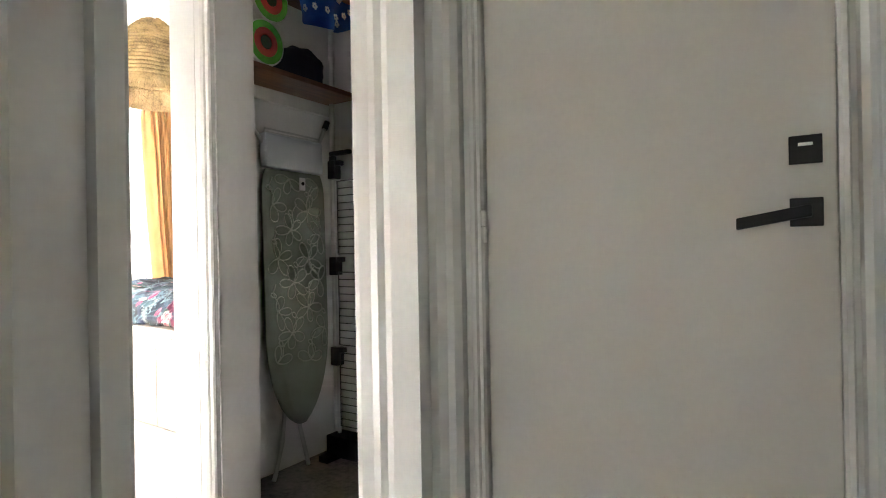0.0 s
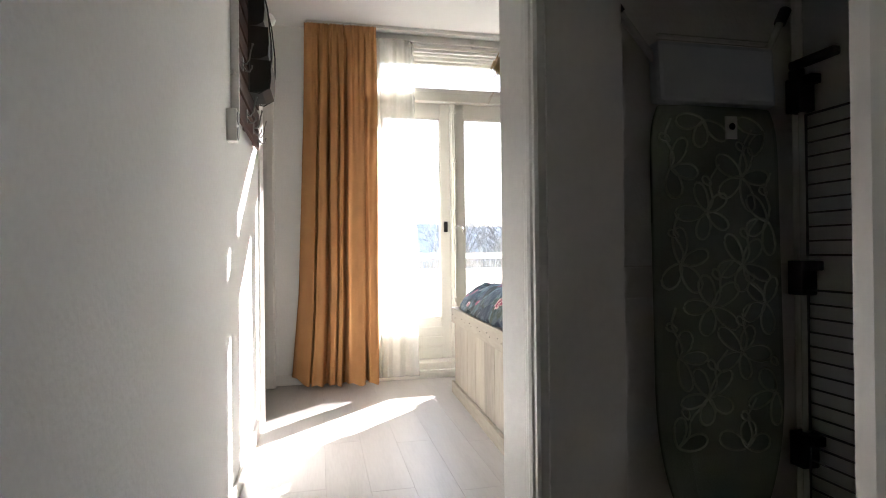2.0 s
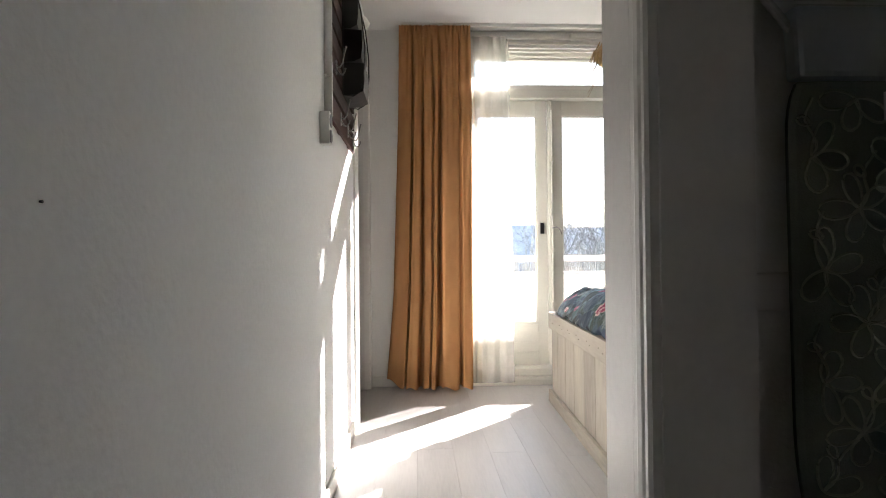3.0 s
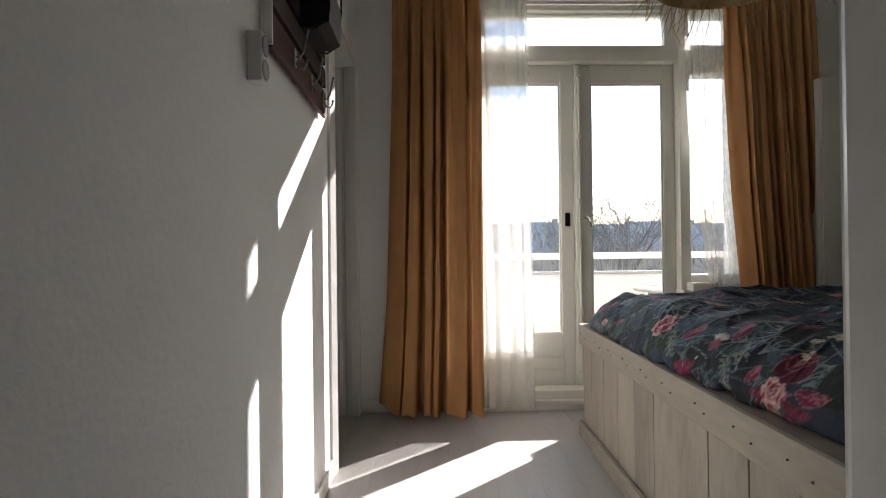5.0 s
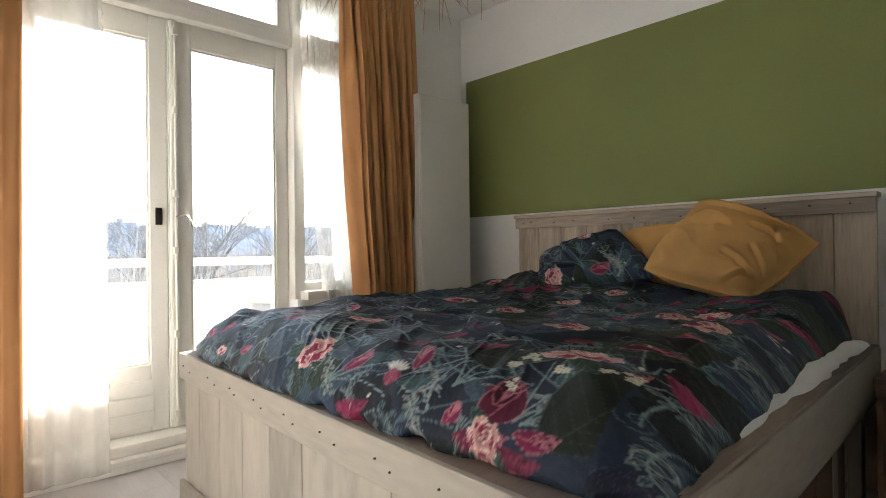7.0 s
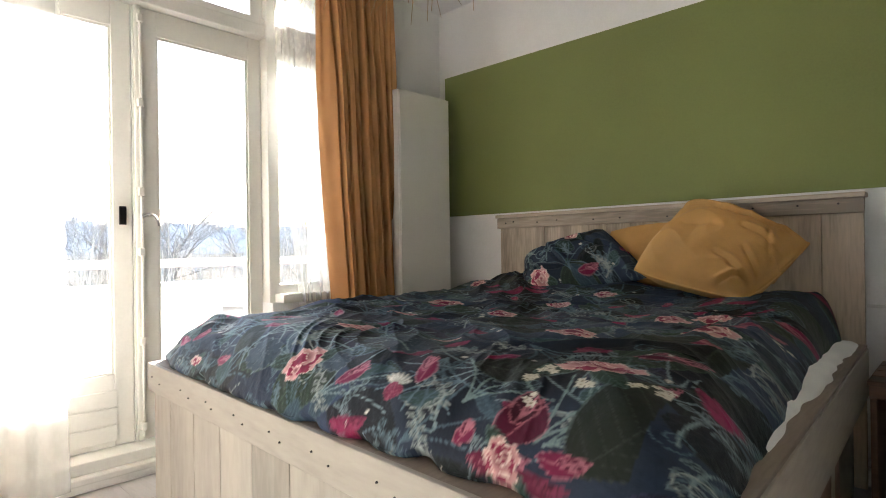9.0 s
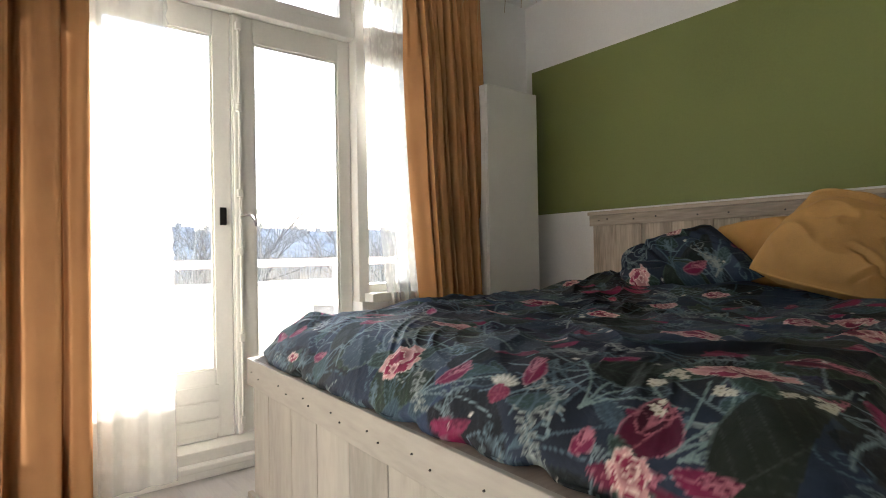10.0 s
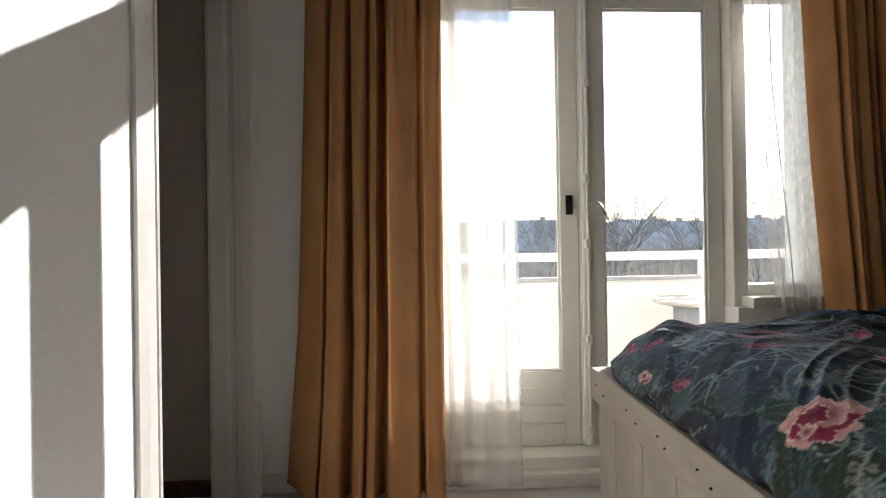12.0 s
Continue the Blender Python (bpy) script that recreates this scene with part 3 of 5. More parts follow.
def branch(bm, rng, start, way, length, radius, depth):
    pts, rads, p, d = [start], [radius], start.copy(), way.copy()
    steps = 4
    for i in range(steps):
        d = (d + Vector((rng.uniform(-1, 1), rng.uniform(-1, 1), rng.uniform(-0.2, 0.7))) * 0.16).normalized()
        p = p + d * length / steps
        pts.append(p.copy())
        rads.append(radius * (1 - 0.6 * (i + 1) / steps))
    tube(bm, pts, rads, 5 if depth < 2 else 3)
    if depth >= 4:
        return
    for k in range(6 if depth < 3 else 4):
        i = rng.randint(1, steps)
        side = Vector((rng.uniform(-1, 1), rng.uniform(-1, 1), rng.uniform(-0.1, 0.9))).normalized()
        branch(bm, rng, pts[i], (d * 0.55 + side).normalized(), length * rng.uniform(0.45, 0.7), max(0.018, rads[i] * 0.7), depth + 1)


def bare_tree(x, y, height, seed):
    rng = random.Random(seed)
    t = thing("bare_tree", (x, y, -6.0), "leafless winter tree with fine grey branches", "tree", "bare trees beyond the balcony")
    bm = bmesh.new()
    base = Vector((x, y, -6.0))
    tube(bm, [base, base + Vector((0.1, 0.05, height * 0.25)), base + Vector((0.05, 0.2, height * 0.5))], [height * 0.024, height * 0.018, height * 0.014], 8)
    part("trunk", bm, M_BARK, t)
    bm = bmesh.new()
    for k in range(5):
        z = height * (0.3 + 0.05 * k)
        a = k * 2.3 + rng.uniform(-0.4, 0.4)
        branch(bm, rng, base + Vector((0.07, 0.12, z)), Vector((math.cos(a) * 0.7, math.sin(a) * 0.7, 0.85)).normalized(), height * rng.uniform(0.3, 0.42), height * 0.008, 1)
    part("crown", bm, M_BARK, t)


for x, y, h, s in ((-46, 16.8, 14.0, 9), (-46, 23.6, 12.6, 5), (-48, 12.4, 11.2, 3), (-45, 36, 12.0, 8), (-50, 3.0, 9.6, 12), (-47, -6.5, 10.5, 15), (-44, 14.6, 10.4, 21), (-49, 30, 11.0, 4)):
    bare_tree(x, y, h, s)

bm = bmesh.new()
rng = random.Random(77)
for k in range(520):
    x, y = -rng.uniform(30, 66), rng.uniform(-34, 46)
    hh = rng.uniform(5.0, 9.6)
    a = rng.uniform(0, 6.28)
    for j in range(9):
        b = a + j * 0.9
        tip = Vector((x + math.cos(b) * hh * 0.22 * rng.random(), y + math.sin(b) * hh * 0.3 * rng.random(), -6 + hh * rng.uniform(0.7, 1.0)))
        tube(bm, [(x, y, -6), ((x + tip.x) / 2 + rng.uniform(-0.2, 0.2), (y + tip.y) / 2 + rng.uniform(-0.3, 0.3), -6 + hh * 0.5), tip], [0.06, 0.04, 0.012], 3)
solo("shrubbery", bm, M_TWIG, "tangle of bare winter shrubs below the balcony", "shrubs", "stuff")

# ---- lie of the duvet ----
FOOT_X = [-4.45, -4.2, -3.5, -3.0, -2.7, -2.43, -2.25]
FOOT_Y = [1.70, 1.63, 1.592, 1.598, 1.612, 1.632, 1.70]
DUVET_LEFT, DUVET_BACK = -4.437, 3.66


def duvet_right(y):
    return -2.326 - 0.078 * (y - 1.67) + 0.03 * max(0.0, min(1.0, (y - 3.3) / 0.25))


def duvet_height(x, y):
    """Smooth height of the duvet: puffed in the middle, drooping over the foot and the open side."""
    x1, y0 = duvet_right(y), float(np.interp(x, FOOT_X, FOOT_Y))
    lift = 1.0
    for d, w in ((x - DUVET_LEFT, 0.26), (x1 - x, 0.20 - 0.11 * min(1.0, max(0.0, (y - 2.9) / 0.5))), (y - y0, 0.26), (DUVET_BACK - y, 0.09)):
        q = min(1.0, max(0.0, d / w))
        lift *= (1 - (1 - q) ** 2.4) ** 0.75
    ridge = 0.085 * math.exp(-((y - 3.42) / 0.20) ** 2) * (0.8 + 0.6 * noise.noise(Vector((x * 2.2, 7, 1))))
    return 0.634 + lift * (0.168 + 0.024 * noise.noise(Vector((x * 1.7, y * 1.9, 0.5))) + ridge), lift


def on_print(x, y):
    """Where a spot on the bed lies on the cloth."""
    return x + 4.6, y - 1.3 - (0.8 - duvet_height(x, y)[0])


# ---- printed pattern of the bedding ----
# A drawn floral print, kept as a grid of cloth colours and laid on the meshes as a colour attribute.
PRINT_STEP = 0.0025
PRINT_N = 864


class Print:
    def __init__(self, seed):
        self.rng = random.Random(seed)
        yy, xx = np.mgrid[0:PRINT_N, 0:PRINT_N].astype(float) * PRINT_STEP
        wave = np.sin(xx * 5.1 + 1.3 * np.sin(yy * 3.7)) + np.sin(yy * 6.3 + 1.7 * np.sin(xx * 4.1 + 1.0)) + 0.7 * np.sin((xx + yy) * 11 + 2 * np.sin(yy * 5))
        f = np.clip((wave + 1.6) / 3.6, 0, 1)[..., None]
        self.c = np.array((0.005, 0.007, 0.011)) * (1 - f) + np.array((0.028, 0.046, 0.080)) * f

    def window(self, x, y, r):
        i0, i1 = max(0, int((x - r) / PRINT_STEP)), min(PRINT_N, int((x + r) / PRINT_STEP) + 2)
        j0, j1 = max(0, int((y - r) / PRINT_STEP)), min(PRINT_N, int((y + r) / PRINT_STEP) + 2)
        if i1 <= i0 or j1 <= j0:
            return None
        yy, xx = np.mgrid[j0:j1, i0:i1].astype(float) * PRINT_STEP
        return (slice(j0, j1), slice(i0, i1)), xx - x, yy - y

    def lay(self, where, mask, colour):
        m = np.clip(mask, 0, 1)[..., None]
        self.c[where] = self.c[where] * (1 - m) + np.asarray(colour) * m

    def leaf(self, x, y, length, width, turn, fill, line, ribs=6, solid=0.9):
        """A pointed leaf with an outline, midrib and side ribs."""
        w = self.window(x, y, length)
        if w is None:
            return
        where, dx, dy = w
        u = (dx * math.cos(turn) + dy * math.sin(turn)) / length
        v = (-dx * math.sin(turn) + dy * math.cos(turn)) / width + 0.25 * np.sin(np.clip(u, 0, 1) * 3.1)
        env = np.where((u > 0) & (u < 1), np.sin(np.clip(u, 0, 1) * math.pi) ** 0.75, 0)
        inside = (env - np.abs(v)) * width / 0.004
        self.lay(where, inside * solid, fill)
        self.lay(where, (1 - np.abs(env - np.abs(v)) * width / 0.0035) * (env > 0.02) * 0.8, line)
        self.lay(where, (1 - np.abs(v) * width / 0.003) * (inside > 0) * 0.7, line)
        if ribs:
            phase = (u - np.abs(v) * 0.25) * ribs
            self.lay(where, (1 - np.abs(phase - np.round(phase)) * length / ribs / 0.0028) * (inside > 0) * 0.55, line)

    def stroke(self, pts, thick, colour, strength=0.85):
        for (ax, ay), (bx, by) in zip(pts, pts[1:]):
            w = self.window((ax + bx) / 2, (ay + by) / 2, math.hypot(bx - ax, by - ay) / 2 + thick * 3)
            if w is None:
                continue
            where, dx, dy = w
            px, py = dx + (ax + bx) / 2 - ax, dy + (ay + by) / 2 - ay
            ll = max(1e-9, (bx - ax) ** 2 + (by - ay) ** 2)
            t = np.clip((px * (bx - ax) + py * (by - ay)) / ll, 0, 1)
            d = np.hypot(px - t * (bx - ax), py - t * (by - ay))
            self.lay(where, (1.4 - d / thick) * strength, colour)

    def sprig(self, x, y, turn, length, colour, berries=None):
        """A curling stem with small leaves or berries."""
        rng = self.rng
        pts, a = [(x, y)], turn
        bend = rng.uniform(-0.32, 0.32)
        n = 12
        for k in range(n):
            a += bend + 0.1 * math.sin(k)
            pts.append((pts[-1][0] + math.cos(a) * length / n, pts[-1][1] + math.sin(a) * length / n))
            side = 1 if k % 2 else -1
            if k > 1 and berries is None:
                self.leaf(pts[-1][0], pts[-1][1], length * 0.17, length * 0.04, a + side * 0.9, (0.012, 0.02, 0.024), colour, 0, 0.6)
            elif k > 1:
                b = a + side * 0.9
                tip = (pts[-1][0] + math.cos(b) * length * 0.12, pts[-1][1] + math.sin(b) * length * 0.12)
                self.stroke([pts[-1], tip], 0.002, colour)
                w = self.window(tip[0], tip[1], 0.014)
                if w:
                    where, dx, dy = w
                    self.lay(where, (0.0075 - np.hypot(dx, dy)) / 0.003, berries)
        self.stroke(pts, 0.0026, colour, 0.95)

    def rose(self, x, y, r, tones):
        """Nested ragged petals from dark heart to pale rim."""
        rng = self.rng
        w = self.window(x, y, r * 1.25)
        if w is None:
            return
        where, dx, dy = w
        ang0, sq = rng.uniform(0, 6.28), rng.uniform(0.5, 0.85)
        ca, sa = math.cos(ang0), math.sin(ang0)
        u, v = dx * ca + dy * sa, (-dx * sa + dy * ca) / sq
        for k in range(5):
            f = 1 - k * 0.19
            ox, oy = rng.uniform(-0.3, 0.3) * r * k / 3, rng.uniform(-0.3, 0.3) * r * k / 3
            uu, vv = u - ox, v - oy
            th = np.arctan2(vv, uu)
            n = 5 if k < 3 else 3
            edge = r * f * (0.74 + 0.22 * np.abs(np.sin(th * n / 2 + k * 1.7)) + 0.07 * np.sin(th * 9 + k) + 0.06 * np.sin(th * 4 + k * 2.3))
            d = edge - np.hypot(uu, vv)
            tone = np.array(tones[0]) if k % 2 == 0 else np.array(tones[1])
            shade = np.clip(np.hypot(uu, vv) / (r * f), 0, 1)[..., None]
            col = np.array(tones[2]) * (1 - shade) + tone * shade
            m = np.clip(d / 0.004, 0, 1)[..., None]
            self.c[where] = self.c[where] * (1 - m) + col * m
            self.lay(where, (1 - np.abs(d) / 0.003) * 0.85, tones[3])

    def daisy(self, x, y, r, colour, heart):
        w = self.window(x, y, r * 1.2)
        if w is None:
            return
        where, dx, dy = w
        th = np.arctan2(dy, dx) + self.rng.uniform(0, 6)
        d = r * (0.55 + 0.45 * np.abs(np.sin(th * 2.5))) - np.hypot(dx, dy)
        self.lay(where, d / 0.003, colour)
        self.lay(where, (r * 0.25 - np.hypot(dx, dy)) / 0.003, heart)

    def disc_leaf(self, x, y, r, fill, line):
        """A round leaf with ribs running out from its heart."""
        w = self.window(x, y, r * 1.15)
        if w is None:
            return
        where, dx, dy = w
        th, d = np.arctan2(dy, dx), np.hypot(dx, dy)
        edge = r * (0.86 + 0.14 * np.abs(np.sin(th * 5.5)))
        self.lay(where, (edge - d) / 0.004 * 0.9, fill)
        self.lay(where, (1 - np.abs(np.sin(th * 5.5)) * d / 0.004) * (d < edge) * 0.7, line)
        self.lay(where, (1 - np.abs(edge - d) / 0.004) * 0.6, line)

    def petals(self, x, y, size):
        """A red bud crowned with pale pointed petals."""
        self.leaf(x, y - size * 1.0, size * 1.3, size * 0.55, 1.57, (0.16, 0.006, 0.035), (0.30, 0.06, 0.09), 5, 0.95)
        for k in range(7):
            a = 1.57 + (k - 3) * 0.33
            self.leaf(x + math.cos(a) * size * 0.2, y + math.sin(a) * size * 0.2, size * 0.75, size * 0.13, a, (0.62, 0.58, 0.48), (0.30, 0.30, 0.24), 0, 0.95)

    def plume(self, x, y, length, turn, red, line, wide=0.24):
        """A bird-like red shape with a curved body and streaming strokes."""
        self.leaf(x - math.cos(turn) * length / 2, y - math.sin(turn) * length / 2, length, length * wide, turn, red, line, 0, 0.95)
        self.leaf(x - math.cos(turn) * length * 0.1, y - math.sin(turn) * length * 0.1, length * 0.7, length * wide * 0.55, turn + 0.25, tuple(c * 0.55 for c in red), line, 3, 0.9)
        for k in range(4):
            a = turn + 0.16 * (k - 1.5)
            self.stroke([(x + math.cos(a) * length * (0.05 + 0.09 * q), y + math.sin(a) * length * (0.05 + 0.09 * q) + 0.006 * math.sin(q * 1.3 + k)) for q in range(6)], 0.0022, line, 0.8)

    def stems(self, x, y, turn, length, colour):
        """A bundle of long curving stems that part towards their tips."""
        for k in range(4):
            a, pts = turn + (k - 1.5) * 0.16, [(x, y)]
            for q in range(14):
                a += (k - 1.5) * 0.05
                pts.append((pts[-1][0] + math.cos(a) * length / 14, pts[-1][1] + math.sin(a) * length / 14))
            self.stroke(pts, 0.003, colour, 0.85)

    def fill(self):
        rng, top = self.rng, PRINT_N * PRINT_STEP
        def place():
            return rng.uniform(0, top), rng.uniform(0, top)
        pale = ((0.17, 0.23, 0.23), (0.11, 0.165, 0.185), (0.07, 0.115, 0.135), (0.27, 0.30, 0.27))
        magenta = ((0.20, 0.010, 0.055), (0.12, 0.005, 0.03), (0.26, 0.018, 0.075))
        for k in range(110):
            x, y = place()
            g = rng.choice(((0.006, 0.009, 0.008), (0.007, 0.009, 0.011), (0.020, 0.032, 0.020), (0.008, 0.009, 0.015), (0.016, 0.016, 0.030)))
            self.leaf(x, y, rng.uniform(0.16, 0.32), rng.uniform(0.06, 0.11), rng.uniform(0, 6.28), g, tuple(c * 3.2 for c in g), 9, 0.92)
        for k in range(150):
            x, y = place()
            self.leaf(x, y, rng.uniform(0.09, 0.18), rng.uniform(0.02, 0.045), rng.uniform(0, 6.28), rng.choice(((0.012, 0.020, 0.027), (0.030, 0.054, 0.070), (0.012, 0.030, 0.022), (0.030, 0.062, 0.058))), rng.choice(pale[1:3]), 7, 0.8)
        for k in range(70):
            x, y = place()
            self.stems(x, y, rng.uniform(0, 6.28), rng.uniform(0.14, 0.3), rng.choice(pale[:3]))
        for k in range(210):
            x, y = place()
            self.sprig(x, y, rng.uniform(0, 6.28), rng.uniform(0.10, 0.22), rng.choice(pale))
        for k in range(110):
            x, y = place()
            a0, turn = rng.uniform(0, 6.28), rng.choice((-1, 1))
            self.stroke([(x + (0.004 + 0.0022 * q) * math.cos(a0 + turn * q * 0.6), y + (0.004 + 0.0022 * q) * math.sin(a0 + turn * q * 0.6)) for q in range(16)], 0.002, rng.choice(pale), 0.8)
        for k in range(60):
            x, y = place()
            self.plume(x, y, rng.uniform(0.07, 0.13), rng.uniform(0, 6.28), rng.choice(magenta), rng.choice(((0.40, 0.13, 0.17), (0.22, 0.03, 0.07))))
        for x, y, size in DISC_LEAVES:
            self.disc_leaf(*on_print(x, y), size, (0.036, 0.055, 0.070), (0.16, 0.20, 0.21))
        for x, y, turn, length in STEMS:
            self.stems(*on_print(x, y), turn, length, (0.17, 0.24, 0.22))
        for x, y, size, turn in DARK_LEAVES:
            u, v = on_print(x, y)
            self.leaf(u - math.cos(turn) * size * 0.7, v - math.sin(turn) * size * 0.7, size * 1.4, size * 0.42, turn, (0.014, 0.018, 0.012), (0.045, 0.06, 0.045), 10, 0.97)
        for x, y, size, turn, wide in PLUMES:
            self.plume(*on_print(x, y), size * 1.2, turn, (0.17, 0.008, 0.046) if size < 0.12 else (0.075, 0.004, 0.020), (0.40, 0.14, 0.17), wide)
        for x, y, size in ROSES:
            u, v = on_print(x, y)
            for q in range(3):
                self.leaf(u, v, size * 1.5, size * 0.32, rng.uniform(0, 6.28), (0.018, 0.036, 0.024), (0.08, 0.13, 0.11), 6, 0.95)
            self.rose(u, v, size, ((0.66, 0.36, 0.33), (0.30, 0.025, 0.07), (0.12, 0.004, 0.025), (0.85, 0.66, 0.56)))
        for x, y in BUDS:
            self.petals(*on_print(x, y), 0.055)
        for x, y in BLOSSOMS:
            u, v = on_print(x, y)
            for q in range(3):
                self.daisy(u + rng.uniform(-0.02, 0.02), v + rng.uniform(-0.02, 0.02), rng.uniform(0.011, 0.017), (0.60, 0.56, 0.44), (0.15, 0.12, 0.05))
        for k in range(45):
            x, y = place()
            self.daisy(x, y, rng.uniform(0.007, 0.012), (0.55, 0.52, 0.43), (0.15, 0.10, 0.04))
        for k in range(16):
            x, y = place()
            if y > 1.95 or x > 2.1:
                self.rose(x, y, rng.uniform(0.06, 0.085), ((0.66, 0.36, 0.33), (0.30, 0.025, 0.07), (0.12, 0.004, 0.025), (0.85, 0.66, 0.56)))
        return self


# the larger figures of the print, by their place on the bed
ROSES = [(-3.37, 1.668, 0.092), (-3.48, 1.96, 0.08), (-3.86, 2.74, 0.09), (-2.85, 2.18, 0.095), (-2.60, 1.87, 0.095), (-2.57, 2.41, 0.085), (-2.79, 2.74, 0.075), (-2.70, 2.86, 0.07),
         (-3.40, 3.0, 0.07), (-4.14, 3.32, 0.07), (-3.75, 3.32, 0.06), (-3.40, 2.59, 0.06), (-3.30, 3.24, 0.06), (-2.67, 1.63, 0.06), (-4.0, 1.64, 0.045), (-3.10, 1.95, 0.05), (-3.72, 2.35, 0.07)]
PLUMES = [(-3.72, 1.80, 0.07, 1.2, 0.34), (-3.81, 1.65, 0.06, 0.2, 0.34), (-3.16, 1.67, 0.10, 0.9, 0.2), (-2.95, 1.72, 0.10, 1.7, 0.2), (-2.77, 1.64, 0.06, 1.2, 0.3), (-2.67, 1.68, 0.14, 1.3, 0.3),
          (-2.56, 1.65, 0.08, 0.0, 0.3), (-2.53, 2.01, 0.13, 0.3, 0.2), (-2.41, 1.86, 0.10, 2.4, 0.2), (-2.36, 1.78, 0.12, 1.6, 0.2), (-2.53, 2.75, 0.09, 0.3, 0.2), (-3.29, 2.67, 0.07, 0.1, 0.3), (-2.41, 2.5, 0.09, 1.2, 0.2),
          (-4.12, 1.71, 0.08, 1.0, 0.24), (-3.14, 3.06, 0.08, 0.4, 0.24)]
DARK_LEAVES = [(-3.75, 1.72, 0.14, 1.5), (-2.75, 1.80, 0.15, 0.3), (-2.46, 1.75, 0.30, 1.2), (-2.98, 2.2, 0.18, 0.1), (-3.45, 2.16, 0.15, 0.2), (-2.42, 2.25, 0.2, 1.4), (-2.63, 2.22, 0.16, 0.3), (-3.2, 2.42, 0.2, 0.1)]
DISC_LEAVES = [(-3.58, 1.67, 0.085), (-3.11, 1.82, 0.08), (-3.25, 1.69, 0.05), (-2.9, 2.45, 0.09)]
STEMS = [(-2.62, 1.66, 1.3, 0.24), (-2.60, 1.66, 0.7, 0.26), (-3.45, 1.72, 0.9, 0.22), (-3.95, 1.72, 0.6, 0.26), (-2.8, 1.68, 1.2, 0.2), (-2.45, 1.95, 0.5, 0.2), (-3.3, 1.82, 0.6, 0.24)]
BUDS = [(-3.0, 1.67)]
BLOSSOMS = [(-2.70, 1.77), (-2.68, 1.81), (-2.58, 1.79), (-2.67, 1.72), (-2.49, 1.82), (-2.46, 1.83), (-2.39, 1.98), (-2.38, 2.02), (-2.47, 2.74), (-3.38, 2.42)]


PRINT = Print(4).fill()


def lay_print(ob, places):
    """Give each vertex of ob the print's colour at its place on the cloth."""
    att = ob.data.color_attributes.new("print", "FLOAT_COLOR", "POINT")
    cols = np.ones((len(places), 4), np.float32)
    uv = np.asarray(places)
    i, j = (uv[:, 0] / PRINT_STEP).astype(int) % PRINT_N, (uv[:, 1] / PRINT_STEP).astype(int) % PRINT_N
    cols[:, :3] = PRINT.c[j, i]
    att.data.foreach_set("color", cols.ravel())

# ---- bed ----
# The hand-made frame stands a little out of square: its foot runs skew to the wall.
BX0, BX1 = -4.415, -2.375
bed = thing("bed", ((BX0 + BX1) / 2, 2.72, 0), "whitewashed scaffold-wood double bed with a plank headboard", "bed")
rng = random.Random(5)


def bed_part(name, bm, material, parent, label=""):
    """A piece of the bed, turned with the foot or the open side of the frame."""
    for v in bm.verts:
        x, y = v.co.x, v.co.y
        back = max(0.0, min(1.0, (3.70 - y) / 2.07))
        v.co.y = y - 0.037 * (x - BX0) * back
        v.co.x = x + 0.034 * max(0.0, 3.72 - y) * max(0.0, min(1.0, (x - BX0) / (BX1 - BX0)))
    return part(name, bm, material, parent, label)


def screw_head(x, y, z, r=0.003):
    bm = bmesh.new()
    bmesh.ops.create_cone(bm, cap_ends=True, segments=10, radius1=r, radius2=r * 0.8, depth=0.006, matrix=pose(x, y, z, 90))
    return bm


F0 = 1.634
foot = bed_part("footboard", boxes((BX0 + 0.01, BX1 - 0.01, F0 + 0.034, F0 + 0.06, 0.02, 0.585)), M_BED_X, bed)
xs = [BX0 + 0.004, -4.24, -4.02, -3.81, -3.595, -3.385, -3.175, -2.965, -2.755, -2.56, BX1 - 0.004]
for a, b in zip(xs, xs[1:]):
    d = rng.uniform(0, 0.004)
    bed_part("plank", boxes((a + 0.001, b - 0.001, F0 + 0.010 + d, F0 + 0.034, 0.02, 0.605), bevel=0.003), M_BED_Z, foot)
bed_part("foot_cap", boxes((BX0 - 0.006, BX1 + 0.006, F0 + 0.004, F0 + 0.12, 0.606, 0.624), bevel=0.004), M_RIM, bed, "weathered brown rim board")
bed_part("foot_band", boxes((BX0 - 0.006, BX1 + 0.006, F0 - 0.010, F0 + 0.009, 0.515, 0.623), bevel=0.004), M_BED_X, bed)
bed_part("foot_plinth", boxes((BX0 - 0.01, BX1, F0 - 0.012, F0 + 0.009, 0.0, 0.085), bevel=0.004), M_BED_X, bed)
for k, x in enumerate((-4.36, -4.28, -4.07, -4.0, -3.855, -3.815, -3.655, -3.60, -3.445, -3.39, -3.24, -3.17, -2.995, -2.94, -2.78, -2.70, -2.56, -2.48)):
    bed_part("screw", screw_head(x, F0 - 0.011, 0.575 if k % 2 == 0 else 0.560), M_BOLT, bed)
for x0, x1 in ((BX0, BX0 + 0.045), (BX1 - 0.03, BX1)):
    bed_part("side_board", boxes((x0, x1, F0 + 0.022, 3.745, 0.42, 0.618), bevel=0.004), M_BED_Y, bed)
    r0, r1 = (x0 + 0.002, x1 + 0.03) if x0 == BX0 else (x0 - 0.06, x1 - 0.004)
    bed_part("side_cap", boxes((r0, r1, F0 + 0.121, 3.745, 0.6195, 0.632), bevel=0.003), M_RIM, bed, "weathered brown rim board")
